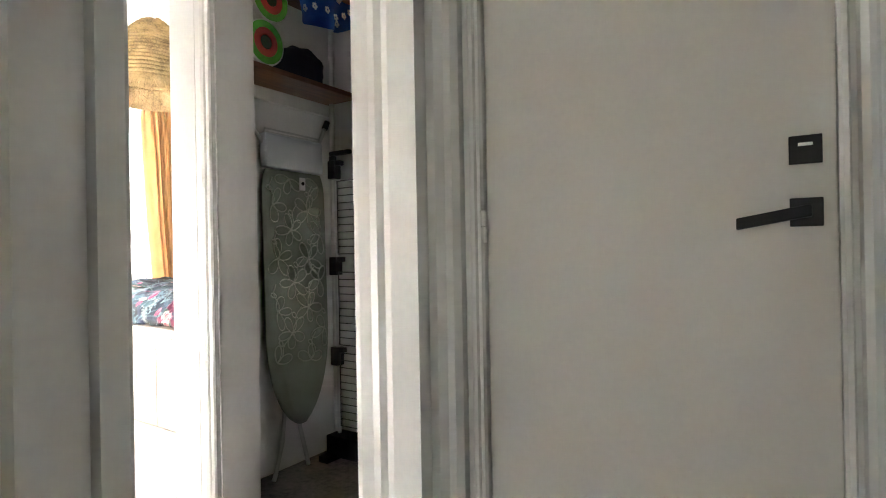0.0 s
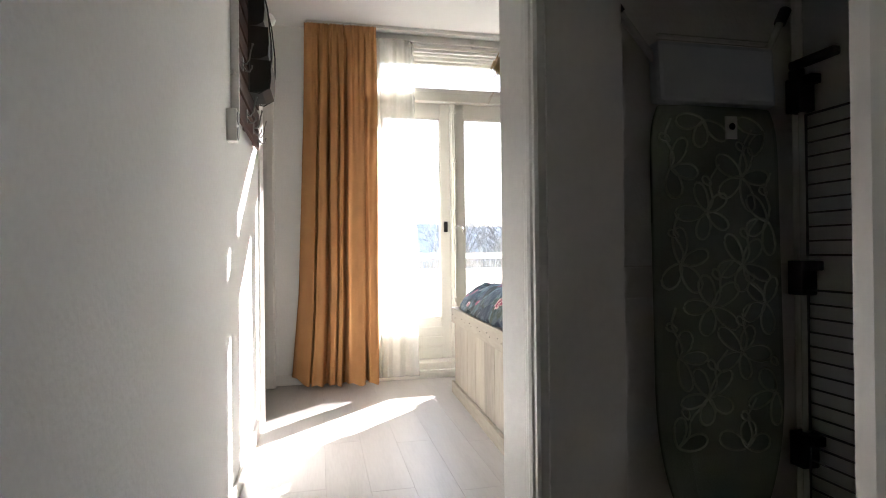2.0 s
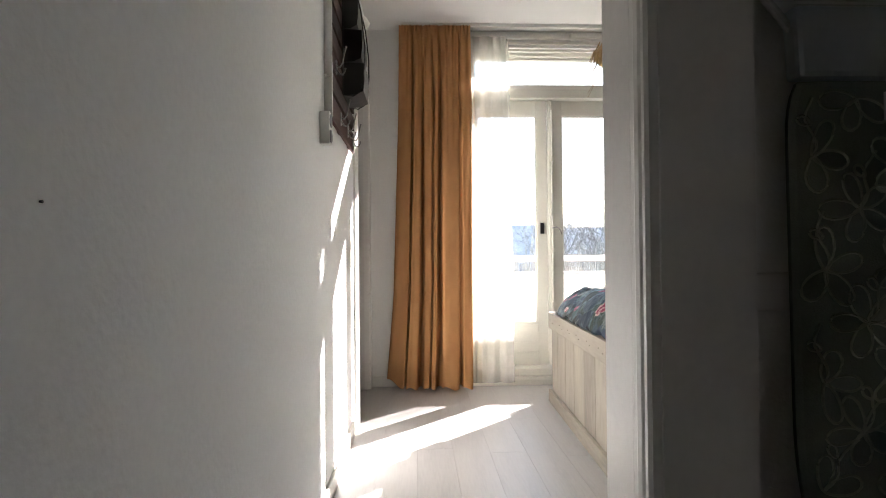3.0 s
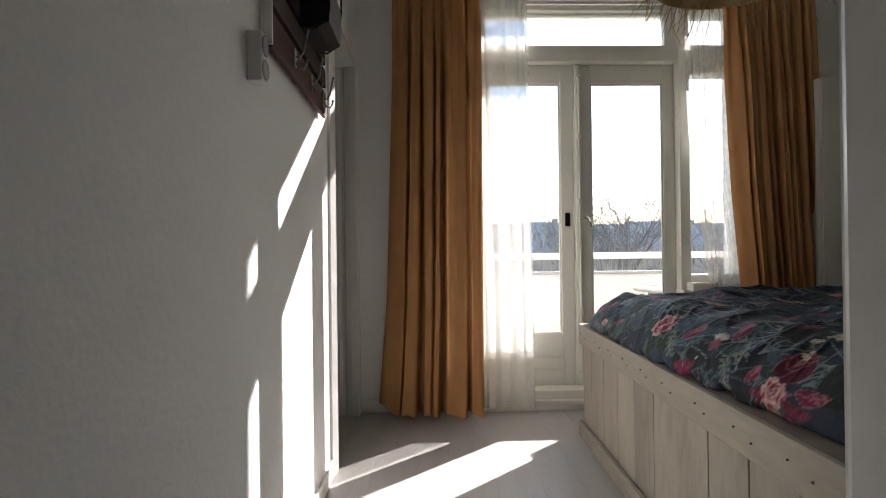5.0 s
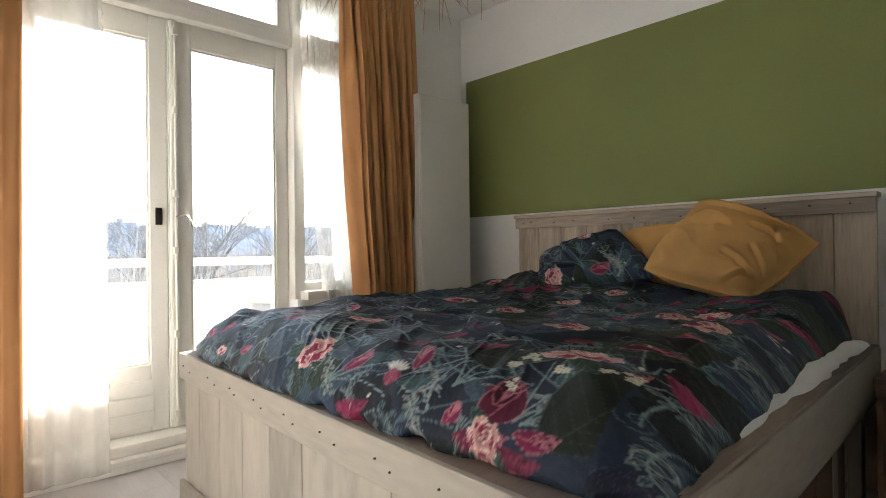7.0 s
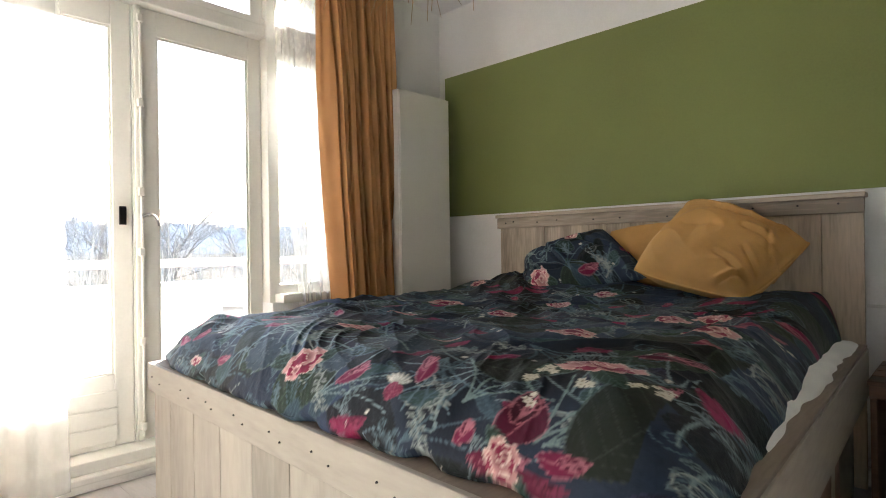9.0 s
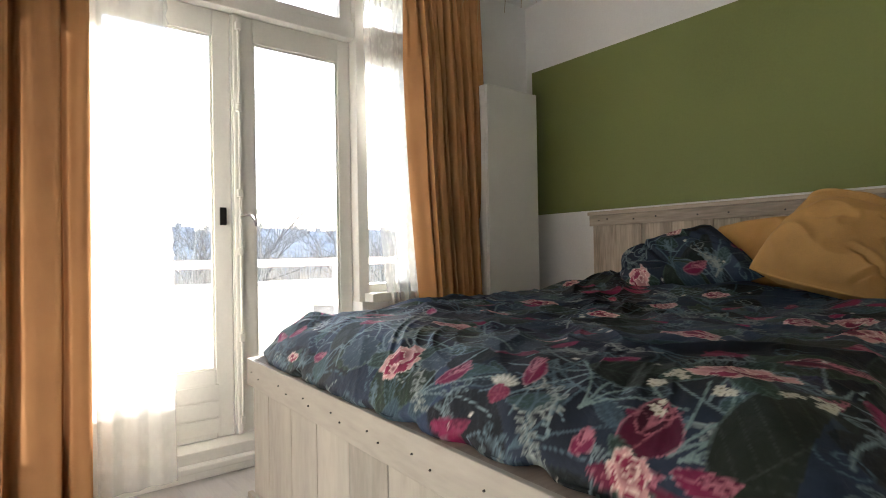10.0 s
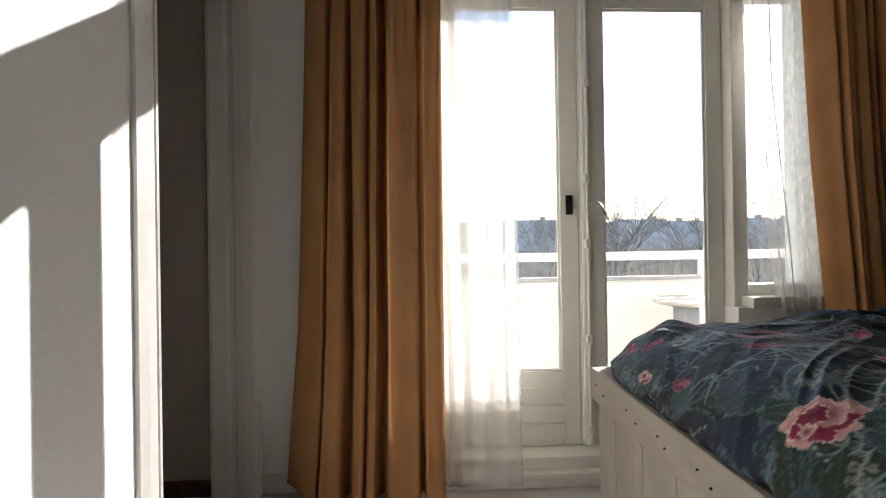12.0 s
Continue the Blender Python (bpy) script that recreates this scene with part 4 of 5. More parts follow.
for x in (BX0 + 0.05, BX1 - 0.10):
    for y in (1.80, 2.5, 3.1, 3.62):
        bed_part("leg", boxes((x, x + 0.05, y, y + 0.075, 0.0, 0.42), bevel=0.004), M_BED_Z, bed)
for y0, y1 in ((2.58, 2.88), (2.885, 3.30)):
    panel = bed_part("drawer_front", boxes((BX1 - 0.075, BX1 - 0.052, y0, y1, 0.03, 0.415), bevel=0.004), M_DARK_WOOD, bed, "dark wooden drawer front under the bed")
    bm = bmesh.new()
    tube(bm, [(BX1 - 0.049, y0 + 0.17, 0.365), (BX1 - 0.049, y0 + 0.26, 0.365)], 0.0035, 6)
    bed_part("handle", bm, M_STEEL, panel, "thin steel pull")
H0, H1 = -4.305, -2.385
head = part("headboard", boxes((H0 + 0.005, H1 - 0.004, 3.775, 3.80, 0.02, 1.25)), M_HEAD, bed)
xs = [H0, -4.14, -3.965, -3.78, -3.55, -3.34, -3.14, -2.94, -2.74, -2.537, H1]
for a, b in zip(xs, xs[1:]):
    part("plank", boxes((a + 0.0018, b - 0.0018, 3.75 + rng.uniform(0, 0.004), 3.775, 0.02, 1.245), bevel=0.003), M_HEAD, head)
part("head_band", boxes((H0 - 0.006, H1 + 0.004, 3.727, 3.7485, 1.185, 1.25), bevel=0.004), M_HEAD_X, bed)
part("head_cap", boxes((H0 - 0.012, H1 + 0.008, 3.715, 3.81, 1.251, 1.272), bevel=0.004), M_HEAD_X, bed)
for x in (-4.24, -4.18, -4.0, -3.86, -3.62, -3.46, -3.2, -3.02, -2.8, -2.62, -2.47):
    part("screw", screw_head(x, 3.726, 1.217 + 0.01 * math.sin(x * 40), 0.005), M_BOLT, bed)


def wavy_box(x0, x1, y0, y1, z0, z1, n, amp, seed):
    """A soft block with a rounded, slightly rumpled outline."""
    bm = bmesh.new()
    bmesh.ops.create_cube(bm, size=1.0)
    bmesh.ops.subdivide_edges(bm, edges=bm.edges[:], cuts=n, use_grid_fill=True)
    c, h = Vector(((x0 + x1) / 2, (y0 + y1) / 2, (z0 + z1) / 2)), Vector(((x1 - x0) / 2, (y1 - y0) / 2, (z1 - z0) / 2))
    for v in bm.verts:
        p = Vector((v.co.x * 2 * h.x, v.co.y * 2 * h.y, v.co.z * 2 * h.z))
        r = 0.05
        q = Vector([max(-h[i] + r, min(h[i] - r, p[i])) for i in range(3)])
        d = p - q
        if d.length > 1e-6:
            p = q + d.normalized() * r
        w = c + p
        w += Vector((noise.noise(w * 9 + Vector((seed, 0, 0))), noise.noise(w * 9 + Vector((0, seed, 0))), noise.noise(w * 7 + Vector((0, 0, seed))))) * amp
        v.co = w
    return bm


bm = wavy_box(-4.36, -2.398, 1.745, 3.74, 0.40, 0.656, 56, 0.018, 3.0)
for v in bm.verts:
    v.co.x += 0.030 * (3.74 - v.co.y) * (v.co.x + 4.36) / 1.96
    v.co.y -= 0.030 * (v.co.x + 4.36) * (3.74 - v.co.y) / 2.04
solo("mattress", bm, M_SHEET, "mattress with a rumpled white fitted sheet on the bed", "mattress", smooth=True)


def crease(p, seed):
    """Sharp-ridged folds running over the cloth."""
    a = noise.noise(Vector((p.x * 2.1 + seed, p.y * 2.6, 1.3)))
    q = Vector((p.x * 3.2 + a * 1.6, p.y * 3.4 - a * 1.4, seed))
    r1 = 1 - abs(noise.noise(q)) * 2.2
    r2 = 1 - abs(noise.noise(q * 2.3 + Vector((3, 1, 0)))) * 2.2
    r3 = 1 - abs(noise.noise(Vector((q.x * 5.2, q.y * 3.1, 4)))) * 2.4
    where = 0.35 + 0.65 * max(0, noise.noise(Vector((p.x * 2.4, p.y * 2.2, 9.0))) + 0.35)
    return (max(0, r1) ** 1.6 * 0.023 + max(0, r2) ** 2 * 0.012 + max(0, r3) ** 2 * 0.0025) * where + max(0, r1) ** 2 * 0.004


def duvet_mesh():
    bm = bmesh.new()
    nx, ny = 620, 640
    rows = []
    for j in range(ny + 1):
        row = []
        v = j / ny
        for i in range(nx + 1):
            u = i / nx
            x0, y1 = DUVET_LEFT + 0.010 * noise.noise(Vector((0, v * 7, 2))), DUVET_BACK
            ya = 1.62 + (y1 - 1.62) * v
            x1 = duvet_right(ya) + 0.014 * noise.noise(Vector((4, v * 9, 2)))
            x = x0 + (x1 - x0) * u
            y0 = float(np.interp(x, FOOT_X, FOOT_Y)) + 0.014 * noise.noise(Vector((u * 22, 1, 5)))
            y = y0 + (y1 - y0) * v
            z, lift = duvet_height(x, y)
            p = Vector((x, y, 0))
            z += 0.019 * lift * noise.noise(Vector((x * 6.5, y * 6.0, 4))) + crease(p, 2.0) * (0.25 + 0.75 * min(1, lift * 1.2)) - 0.004
            # short gathers along the drooping edges
            edge = math.exp(-((y - y0) / 0.10) ** 2) * noise.noise(Vector((x * 11, y * 3, 6))) + math.exp(-((x1 - x) / 0.10) ** 2) * noise.noise(Vector((x * 3, y * 10, 8)))
            row.append(bm.verts.new((x, y, z + 0.008 * edge * lift ** 0.5)))
        rows.append(row)
    for j in range(ny):
        for i in range(nx):
            bm.faces.new((rows[j][i], rows[j][i + 1], rows[j + 1][i + 1], rows[j + 1][i]))
    # turned-under rim
    rim = [rows[0][i] for i in range(nx + 1)] + [rows[j][nx] for j in range(1, ny + 1)] + [rows[ny][i] for i in range(nx - 1, -1, -1)] + [rows[j][0] for j in range(ny - 1, 0, -1)]
    c = Vector((-3.45, 2.65, 0.6))
    low = [bm.verts.new((v.co.x + (c.x - v.co.x) * 0.02, v.co.y + (c.y - v.co.y) * 0.02, v.co.z - 0.026)) for v in rim]
    n = len(rim)
    for k in range(n):
        bm.faces.new((rim[k], low[k], low[(k + 1) % n], rim[(k + 1) % n]))
    return bm


duvet = solo("duvet", duvet_mesh(), M_FLORAL, "rumpled dark blue duvet printed with roses and leaves", "duvet", smooth=True)
lay_print(duvet, [(v.co.x + 4.6, v.co.y - 1.3 - (0.8 - v.co.z)) for v in duvet.data.vertices])


def pillow(name, corners, thick, material, label, seed, flange=0.0, sag=0.0, n=60, bulge=0.06, folds=()):
    """A cushion over four corners, plump in the middle and pinched at its edges."""
    c = [Vector(p) for p in corners]
    nrm = ((c[2] - c[0]).cross(c[3] - c[1])).normalized()
    bm = bmesh.new()
    sides = []
    for sgn in (1, -1):
        rows = []
        for j in range(n + 1):
            row = []
            for i in range(n + 1):
                u, v = i / n, j / n
                a, b = 2 * u - 1, 2 * v - 1
                bow = 1 + bulge * (3.0 if b > 0 else 1.0) * ((1 - a * a) * b * b + (1 - b * b) * a * a)
                a2, b2 = a * bow, b * bow
                tip = 1 - 0.03 * (a * b) ** 4
                u2, v2 = (a2 * tip + 1) / 2, (b2 * tip + 1) / 2
                p = c[0] * (1 - u2) * (1 - v2) + c[1] * u2 * (1 - v2) + c[2] * u2 * v2 + c[3] * (1 - u2) * v2
                k = 1 - flange
                f = max(0, 1 - (abs(a) / k) ** 2.6) * max(0, 1 - (abs(b) / k) ** 2.6) if k else 1
                h = thick * (f ** 0.42) * 0.5
                if 0 < i < n and 0 < j < n:
                    w = p * 6 + Vector((seed, seed, 0))
                    h += 0.020 * noise.noise(w) * f ** 0.4 + 0.020 * max(0, 1 - abs(noise.noise(w * 1.2)) * 3) * f ** 0.3
                    h += 0.003
                    for fu0, fv0, fu1, fv1, depth, width in folds:
                        lu, lv = fu1 - fu0, fv1 - fv0
                        t = ((u - fu0) * lu + (v - fv0) * lv) / (lu * lu + lv * lv)
                        ease = max(0.0, 1 - (2 * t - 1) ** 2)
                        side = ((u - fu0) * lv - (v - fv0) * lu) / math.hypot(lu, lv) / width + 0.35 * noise.noise(w * 1.5)
                        h += depth * ease ** 0.5 * (0.9 * math.exp(-(side - 1.1) ** 2) - math.exp(-side * side * 3)) * min(1, f * 6)
                p = p + nrm * (sgn * h)
                p.z -= sag * (1 - abs(a)) * (1 - abs(b))
                row.append(bm.verts.new(p))
            rows.append(row)
        sides.append(rows)
        for j in range(n):
            for i in range(n):
                bm.faces.new((rows[j][i], rows[j][i + 1], rows[j + 1][i + 1], rows[j + 1][i]))
    bmesh.ops.remove_doubles(bm, verts=bm.verts[:], dist=0.0008)
    return solo(name, bm, material, label, "pillow", smooth=True)


pillow("pillow", [(-3.46, 3.61, 1.14), (-2.93, 3.66, 1.18), (-2.90, 3.55, 0.88), (-3.42, 3.52, 0.88)], 0.11, M_OCHRE, "ochre yellow cotton pillow behind the others against the headboard", 2.0)
pillow("pillow", [(-3.03, 3.60, 1.275), (-2.53, 3.55, 1.06), (-2.72, 3.29, 0.83), (-3.19, 3.28, 0.945)], 0.30, M_OCHRE, "ochre yellow pillow with a flanged edge leaning on the headboard", 6.0, flange=0.05, n=120, bulge=0.02, folds=((0.0, 0.22, 0.95, 0.16, 0.022, 0.035), (0.25, 0.06, 1.0, 0.07, 0.012, 0.03), (0.62, 0.34, 0.95, 0.42, 0.02, 0.035), (0.80, 0.28, 0.97, 0.62, 0.016, 0.03), (0.60, 0.72, 0.98, 0.88, 0.018, 0.03), (0.74, 0.56, 0.99, 0.80, 0.02, 0.028), (0.72, 0.99, 0.93, 0.80, 0.016, 0.025), (0.2, 0.5, 0.55, 0.45, 0.012, 0.06)))
floral_pillow = pillow("pillow", [(-3.90, 3.46, 1.00), (-3.47, 3.56, 1.155), (-3.16, 3.42, 0.905), (-3.80, 3.30, 0.815)], 0.17, M_FLORAL, "dark blue floral pillow matching the duvet", 9.0, n=150, bulge=0.015, flange=0.03,
                       folds=((0.3, 0.05, 0.5, 0.9, 0.02, 0.04), (0.02, 0.5, 0.4, 0.75, 0.018, 0.04), (0.6, 0.1, 0.95, 0.6, 0.014, 0.04)))
lay_print(floral_pillow, [(v.co.x + 4.9, v.co.z * 0.8 + v.co.y * 0.6 - 1.0) for v in floral_pillow.data.vertices])


# ---- curtains ----
def drape(name, material, label, spans, x, slots, seed, hem=None):
    """Heavy cloth in flat faces parted by deep narrow slots, gathered under a pleated heading.
    spans: (z, y0, y1) from top to bottom; slots: place across and width at top and bottom, depth."""
    rng = random.Random(seed)
    heights = [-s[0] for s in spans]
    top, low = spans[0][0], spans[-1][0]
    lean = [rng.uniform(-0.016, 0.016) for _ in range(len(slots) + 1)]
    turn = [0.10] + [rng.uniform(-0.05, 0.05) for _ in range(len(slots))]
    bm, rows = bmesh.new(), []
    n_rows, n_face, n_in = 100, 28, 6
    for j in range(n_rows + 1):
        f = j / n_rows
        z = top + (low - top) * f
        y0, y1 = (float(np.interp(-z, heights, [s[i] for s in spans])) for i in (1, 2))
        wide = y1 - y0
        grow = min(1.0, 0.12 + (top - z) / 0.75)
        g = f ** 1.3
        cuts = [(a + (b - a) * g + 0.006 * noise.noise(Vector((k * 3.1, z * 1.7, seed))), wa + (wb - wa) * g, d * grow) for k, (a, b, wa, wb, d) in enumerate(slots)]
        row, start = [], 0.0
        for k in range(len(cuts) + 1):
            end = cuts[k][0] - cuts[k][1] / 2 if k < len(cuts) else 1.0
            for i in range(n_face + 1):
                q = i / n_face
                s = start + (end - start) * q
                round_off = (1 - (2 * q - 1) ** 6)
                px = x + lean[k] * grow + turn[k] * (q - (0.5 if k else 1.0)) * grow + 0.014 * grow * round_off + 0.010 * noise.noise(Vector((s * 5, z * 0.9, seed + 9)))
                px += 0.005 * grow * math.sin(q * 6.3 + k * 1.9 + 1.5 * noise.noise(Vector((k * 2.0, z * 0.8, seed))))
                row.append((px, y0 + wide * s))
            if k < len(cuts):
                c, w, d = cuts[k]
                xa = row[-1][0]
                for i in range(1, n_in):
                    q = i / n_in
                    row.append((xa - d * math.sin(q * math.pi) ** 0.6, y0 + wide * (c - w / 2 + w * q)))
                start = c + w / 2
        verts = []
        for i, (px, py) in enumerate(row):
            s = (py - y0) / wide
            near_top = max(0.0, 1 - (top - z) / 0.11)
            fade = max(0.0, 1 - (top - z) / 1.1) * min(1.0, (top - z) / 0.15)
            px += 0.011 * near_top * math.cos(s * 2 * math.pi * 19) + 0.014 * fade * math.cos(s * 2 * math.pi * 11 + 2 * noise.noise(Vector((s * 4, z, seed))))
            verts.append(bm.verts.new((px, py, z + (hem(s) * f ** 4 if hem else 0.0))))
        rows.append(verts)
    for a, b in zip(rows, rows[1:]):
        for i in range(len(a) - 1):
            bm.faces.new((a[i], a[i + 1], b[i + 1], b[i]))
    return solo(name, bm, material, label, "curtain", smooth=True)


def curtain(name, material, label, spans, x, folds, deep, seed, z_rows=70, across=300, hem=None, category="curtain", tuck=0.010, sharp=6.0, tilt=0.9, fine=0.008, scallop=0.0):
    """Pleated cloth hanging near plane x. spans: (z, y0, y1) from top to bottom."""
    bm = bmesh.new()
    zs = [s[0] for s in spans]
    rng = random.Random(seed)
    # uneven fold positions
    cuts = np.cumsum([0] + [rng.uniform(0.3, 2.2) for _ in range(folds)])
    cuts = cuts / cuts[-1]
    rows = []
    for j in range(z_rows + 1):
        f = j / z_rows
        z = zs[0] + (zs[-1] - zs[0]) * f
        y0 = float(np.interp(-z, [-s[0] for s in spans], [s[1] for s in spans]))
        y1 = float(np.interp(-z, [-s[0] for s in spans], [s[2] for s in spans]))
        row = []
        for i in range(across + 1):
            s = i / across
            k = min(folds - 1, int(np.searchsorted(cuts, s, side="right")) - 1)
            ph = k + (s - cuts[k]) / (cuts[k + 1] - cuts[k])
            drift = 0.42 * noise.noise(Vector((ph * 0.6, z * 0.7, seed)))
            q = ph + drift
            frac = q - math.floor(q)
            dip = (0.5 + 0.5 * math.cos(2 * math.pi * frac)) ** sharp
            amp = deep * (0.78 + 0.8 * noise.noise(Vector((ph * 0.9, z * 0.4, seed + 3))))
            face = tilt * amp * (frac - 0.5) * noise.noise(Vector((math.floor(q) * 3.7, z * 0.3, seed + 5))) * 2
            px = x + amp * (1 - 2.4 * dip) + face + 0.012 * noise.noise(Vector((s * 5, z * 1.3, seed + 9)))
            px += fine * max(0.15, 1 - (zs[0] - z) / 1.3) * math.sin(2 * math.pi * (2.6 * ph + 0.7 * noise.noise(Vector((ph, z * 0.5, seed)))))
            py = y0 + (y1 - y0) * s - tuck * math.sin(4 * math.pi * q)
            if scallop and s > 0.9:
                py += scallop * (s - 0.9) * 10 * abs(math.sin(z * 38))
            zz = z
            if hem and j == z_rows:
                zz = z + hem(s)
            elif hem:
                zz = z + hem(s) * f ** 4
            row.append(bm.verts.new((px, py, zz)))
        rows.append(row)
    for j in range(z_rows):
        for i in range(across):
            bm.faces.new((rows[j][i], rows[j][i + 1], rows[j + 1][i + 1], rows[j + 1][i]))
    ob = solo(name, bm, material, label, category, smooth=True)
    return ob


drape("curtain", M_CURTAIN, "long ochre pleated curtain drawn back beside the balcony door",
      [(2.775, 0.585, 1.128), (2.2, 0.575, 1.135), (1.4, 0.548, 1.132), (0.7, 0.525, 1.13), (0.02, 0.47, 1.128)], -4.76,
      ((0.20, 0.21, 0.040, 0.020, 0.090), (0.33, 0.39, 0.030, 0.075, 0.110), (0.47, 0.50, 0.024, 0.012, 0.060), (0.57, 0.60, 0.060, 0.080, 0.130), (0.84, 0.86, 0.030, 0.045, 0.110)),
      11, lambda s: 0.06 * max(0, 0.22 - s) / 0.22 + 0.012 * math.sin(s * 30))
drape("curtain", M_CURTAIN, "long ochre pleated curtain gathered beside the white cabinet",
      [(2.775, 2.655, 3.225), (2.2, 2.69, 3.25), (1.4, 2.735, 3.28), (0.77, 2.785, 3.305), (0.02, 2.82, 3.32)], -4.75,
      ((0.16, 0.13, 0.040, 0.035, 0.110), (0.28, 0.25, 0.022, 0.024, 0.060), (0.38, 0.39, 0.040, 0.045, 0.110), (0.50, 0.50, 0.024, 0.020, 0.070), (0.62, 0.63, 0.035, 0.040, 0.100), (0.74, 0.75, 0.024, 0.024, 0.080), (0.86, 0.87, 0.030, 0.035, 0.100)), 23)
curtain("net_curtain", M_LACE, "white lace net curtain with a scalloped edge over the balcony door",
        [(2.735, 1.06, 1.44), (1.4, 1.08, 1.455), (0.30, 1.10, 1.46)], -4.915, 6, 0.012, 31, hem=lambda s: 0.05 * math.tanh((s - 0.5) * 9) + 0.008 * math.sin(s * 40), category="net curtain", tuck=0.003, sharp=1.0, tilt=0.2, fine=0.003, scallop=0.016)
curtain("net_curtain", M_VOILE, "plain white net curtain hanging to the floor",
        [(2.735, 1.02, 1.42), (1.4, 1.04, 1.44), (0.03, 1.05, 1.465)], -4.872, 5, 0.009, 37, category="net curtain", tuck=0.002, sharp=1.0, tilt=0.2, fine=0.002)
curtain("net_curtain", M_LACE, "white lace net curtain hanging beside the sidelight",
        [(2.735, 2.475, 2.86), (1.8, 2.50, 2.86), (1.0, 2.60, 2.885), (0.35, 2.66, 2.92)], -4.90, 6, 0.016, 41, category="net curtain", tuck=0.004, sharp=1.0, tilt=0.2, fine=0.003)
# ---- cabinet in the corner ----
cab = thing("cabinet", (-4.815, 3.44, 0), "tall narrow plain white cabinet in the corner", "cabinet")
part("body", boxes((-4.945, -4.704, 3.222, 3.677, 0.0, 2.085), bevel=0.002), M_CABINET, cab)
part("door", boxes((-4.702, -4.684, 3.224, 3.675, 0.05, 2.083), bevel=0.002), M_CABINET, cab)

# ---- pendant lamp ----
LX, LY = -3.38, 1.99
lamp = thing("pendant_lamp", (LX, LY, TOP), "bell-shaped woven seagrass pendant lamp with a ragged fringe", "lamp")
bm = bmesh.new()
lathe(bm, [(0.05, -0.03), (0.05, -0.004), (0.04, 0.0)], (LX, LY, TOP), 20)
part("ceiling_rose", bm, M_PLASTIC, lamp)
bm = bmesh.new()
tube(bm, [(LX, LY, TOP - 0.03), (LX, LY, 2.60)], 0.004, 8)
part("cord", bm, M_PLASTIC, lamp)
# coiled rope dome
bm = bmesh.new()
coil = []
turns, per = 17, 40
for k in range(turns * per + 1):
    f = k / (turns * per)
    z = 2.61 - 0.42 * f
    r = 0.045 + 0.235 * math.sin(min(1, f * 1.08) * math.pi / 2) ** 0.8
    a = 2 * math.pi * k / per
    coil.append((LX + r * math.cos(a), LY + r * math.sin(a), z + 0.002 * math.sin(a * 7)))
tube(bm, coil, 0.0148, 6)
shade = part("shade", bm, M_ROPE, lamp, "coiled seagrass dome", smooth=True)
bm = bmesh.new()
lathe(bm, [(0.275, 0.0), (0.305, -0.06), (0.335, -0.12), (0.333, -0.121), (0.302, -0.061), (0.272, -0.002)], (LX, LY, 2.195), 48, cap=False)
part("skirt", bm, M_ROPE, lamp, "loosely woven wide rim")
bm = bmesh.new()
rng = random.Random(8)
for k in range(210):
    a = rng.uniform(0, 6.283)
    r0, f = rng.uniform(0.30, 0.338), rng.uniform(0.03, 0.16) if k % 4 else rng.uniform(0.14, 0.24)
    p0 = Vector((LX + r0 * math.cos(a), LY + r0 * math.sin(a), 2.085 + rng.uniform(0, 0.05)))
    d = Vector((math.cos(a + rng.uniform(-1, 1)) * 0.45, math.sin(a + rng.uniform(-1, 1)) * 0.45, -1)).normalized()
    p1 = p0 + d * f * 0.5
    p2 = p1 + (d + Vector((rng.uniform(-0.5, 0.5), rng.uniform(-0.5, 0.5), rng.uniform(-0.2, 0.3)))).normalized() * f * 0.5
    tube(bm, [p0, p1, p2], [0.0022, 0.0018, 0.001], 4)
part("fringe", bm, M_ROPE, lamp, "ragged strands of seagrass")

# ---- coat rack wall ----
rack = thing("coat_rack", (-3.28, YL + 0.02, 1.6), "dark brown slatted wooden coat rack on the wall with metal hooks", "coat rack")
z = 1.605
for k, hgt in enumerate((0.105, 0.075, 0.075, 0.075, 0.075, 0.075, 0.075)):
    part("slat", boxes((-3.70, -2.875, YL + 0.014, YL + 0.03, z, z + hgt), bevel=0.003), M_RACK, rack)
    z += hgt + 0.022
for x in (-3.62, -3.25, -2.95):
    part("batten", boxes((x - 0.025, x + 0.025, YL, YL + 0.014, 1.62, z - 0.03)), M_RACK, rack)
part("edge_strip", boxes((-2.874, -2.862, YL, YL + 0.034, 1.61, z - 0.02), bevel=0.002), M_STEEL, rack, "grey metal edge strip")


def coat_hook(x, zc):
    h = part("hook", boxes((x - 0.012, x + 0.012, YL + 0.03, YL + 0.035, zc - 0.03, zc + 0.03), bevel=0.003), M_DULL_STEEL, rack, "curved double metal hook")
    bm = bmesh.new()
    tube(bm, [(x, YL + 0.034, zc + 0.005), (x, YL + 0.048, zc + 0.0), (x, YL + 0.06, zc + 0.02), (x, YL + 0.066, zc + 0.055), (x, YL + 0.072, zc + 0.08), (x, YL + 0.075, zc + 0.092)], [0.004, 0.004, 0.0036, 0.0034, 0.0034, 0.005], 8)
    part("upper_arm", bm, M_DULL_STEEL, h, smooth=True)
    bm = bmesh.new()
    tube(bm, [(x, YL + 0.034, zc - 0.012), (x, YL + 0.046, zc - 0.03), (x, YL + 0.06, zc - 0.034), (x, YL + 0.07, zc - 0.018), (x, YL + 0.072, zc - 0.004)], [0.004, 0.004, 0.0036, 0.0034, 0.005], 8)
    part("lower_arm", bm, M_DULL_STEEL, h, smooth=True)


for x in (-3.0, -3.14, -3.40, -3.63):
    coat_hook(x, 1.665 if x < -3.1 else 1.86)

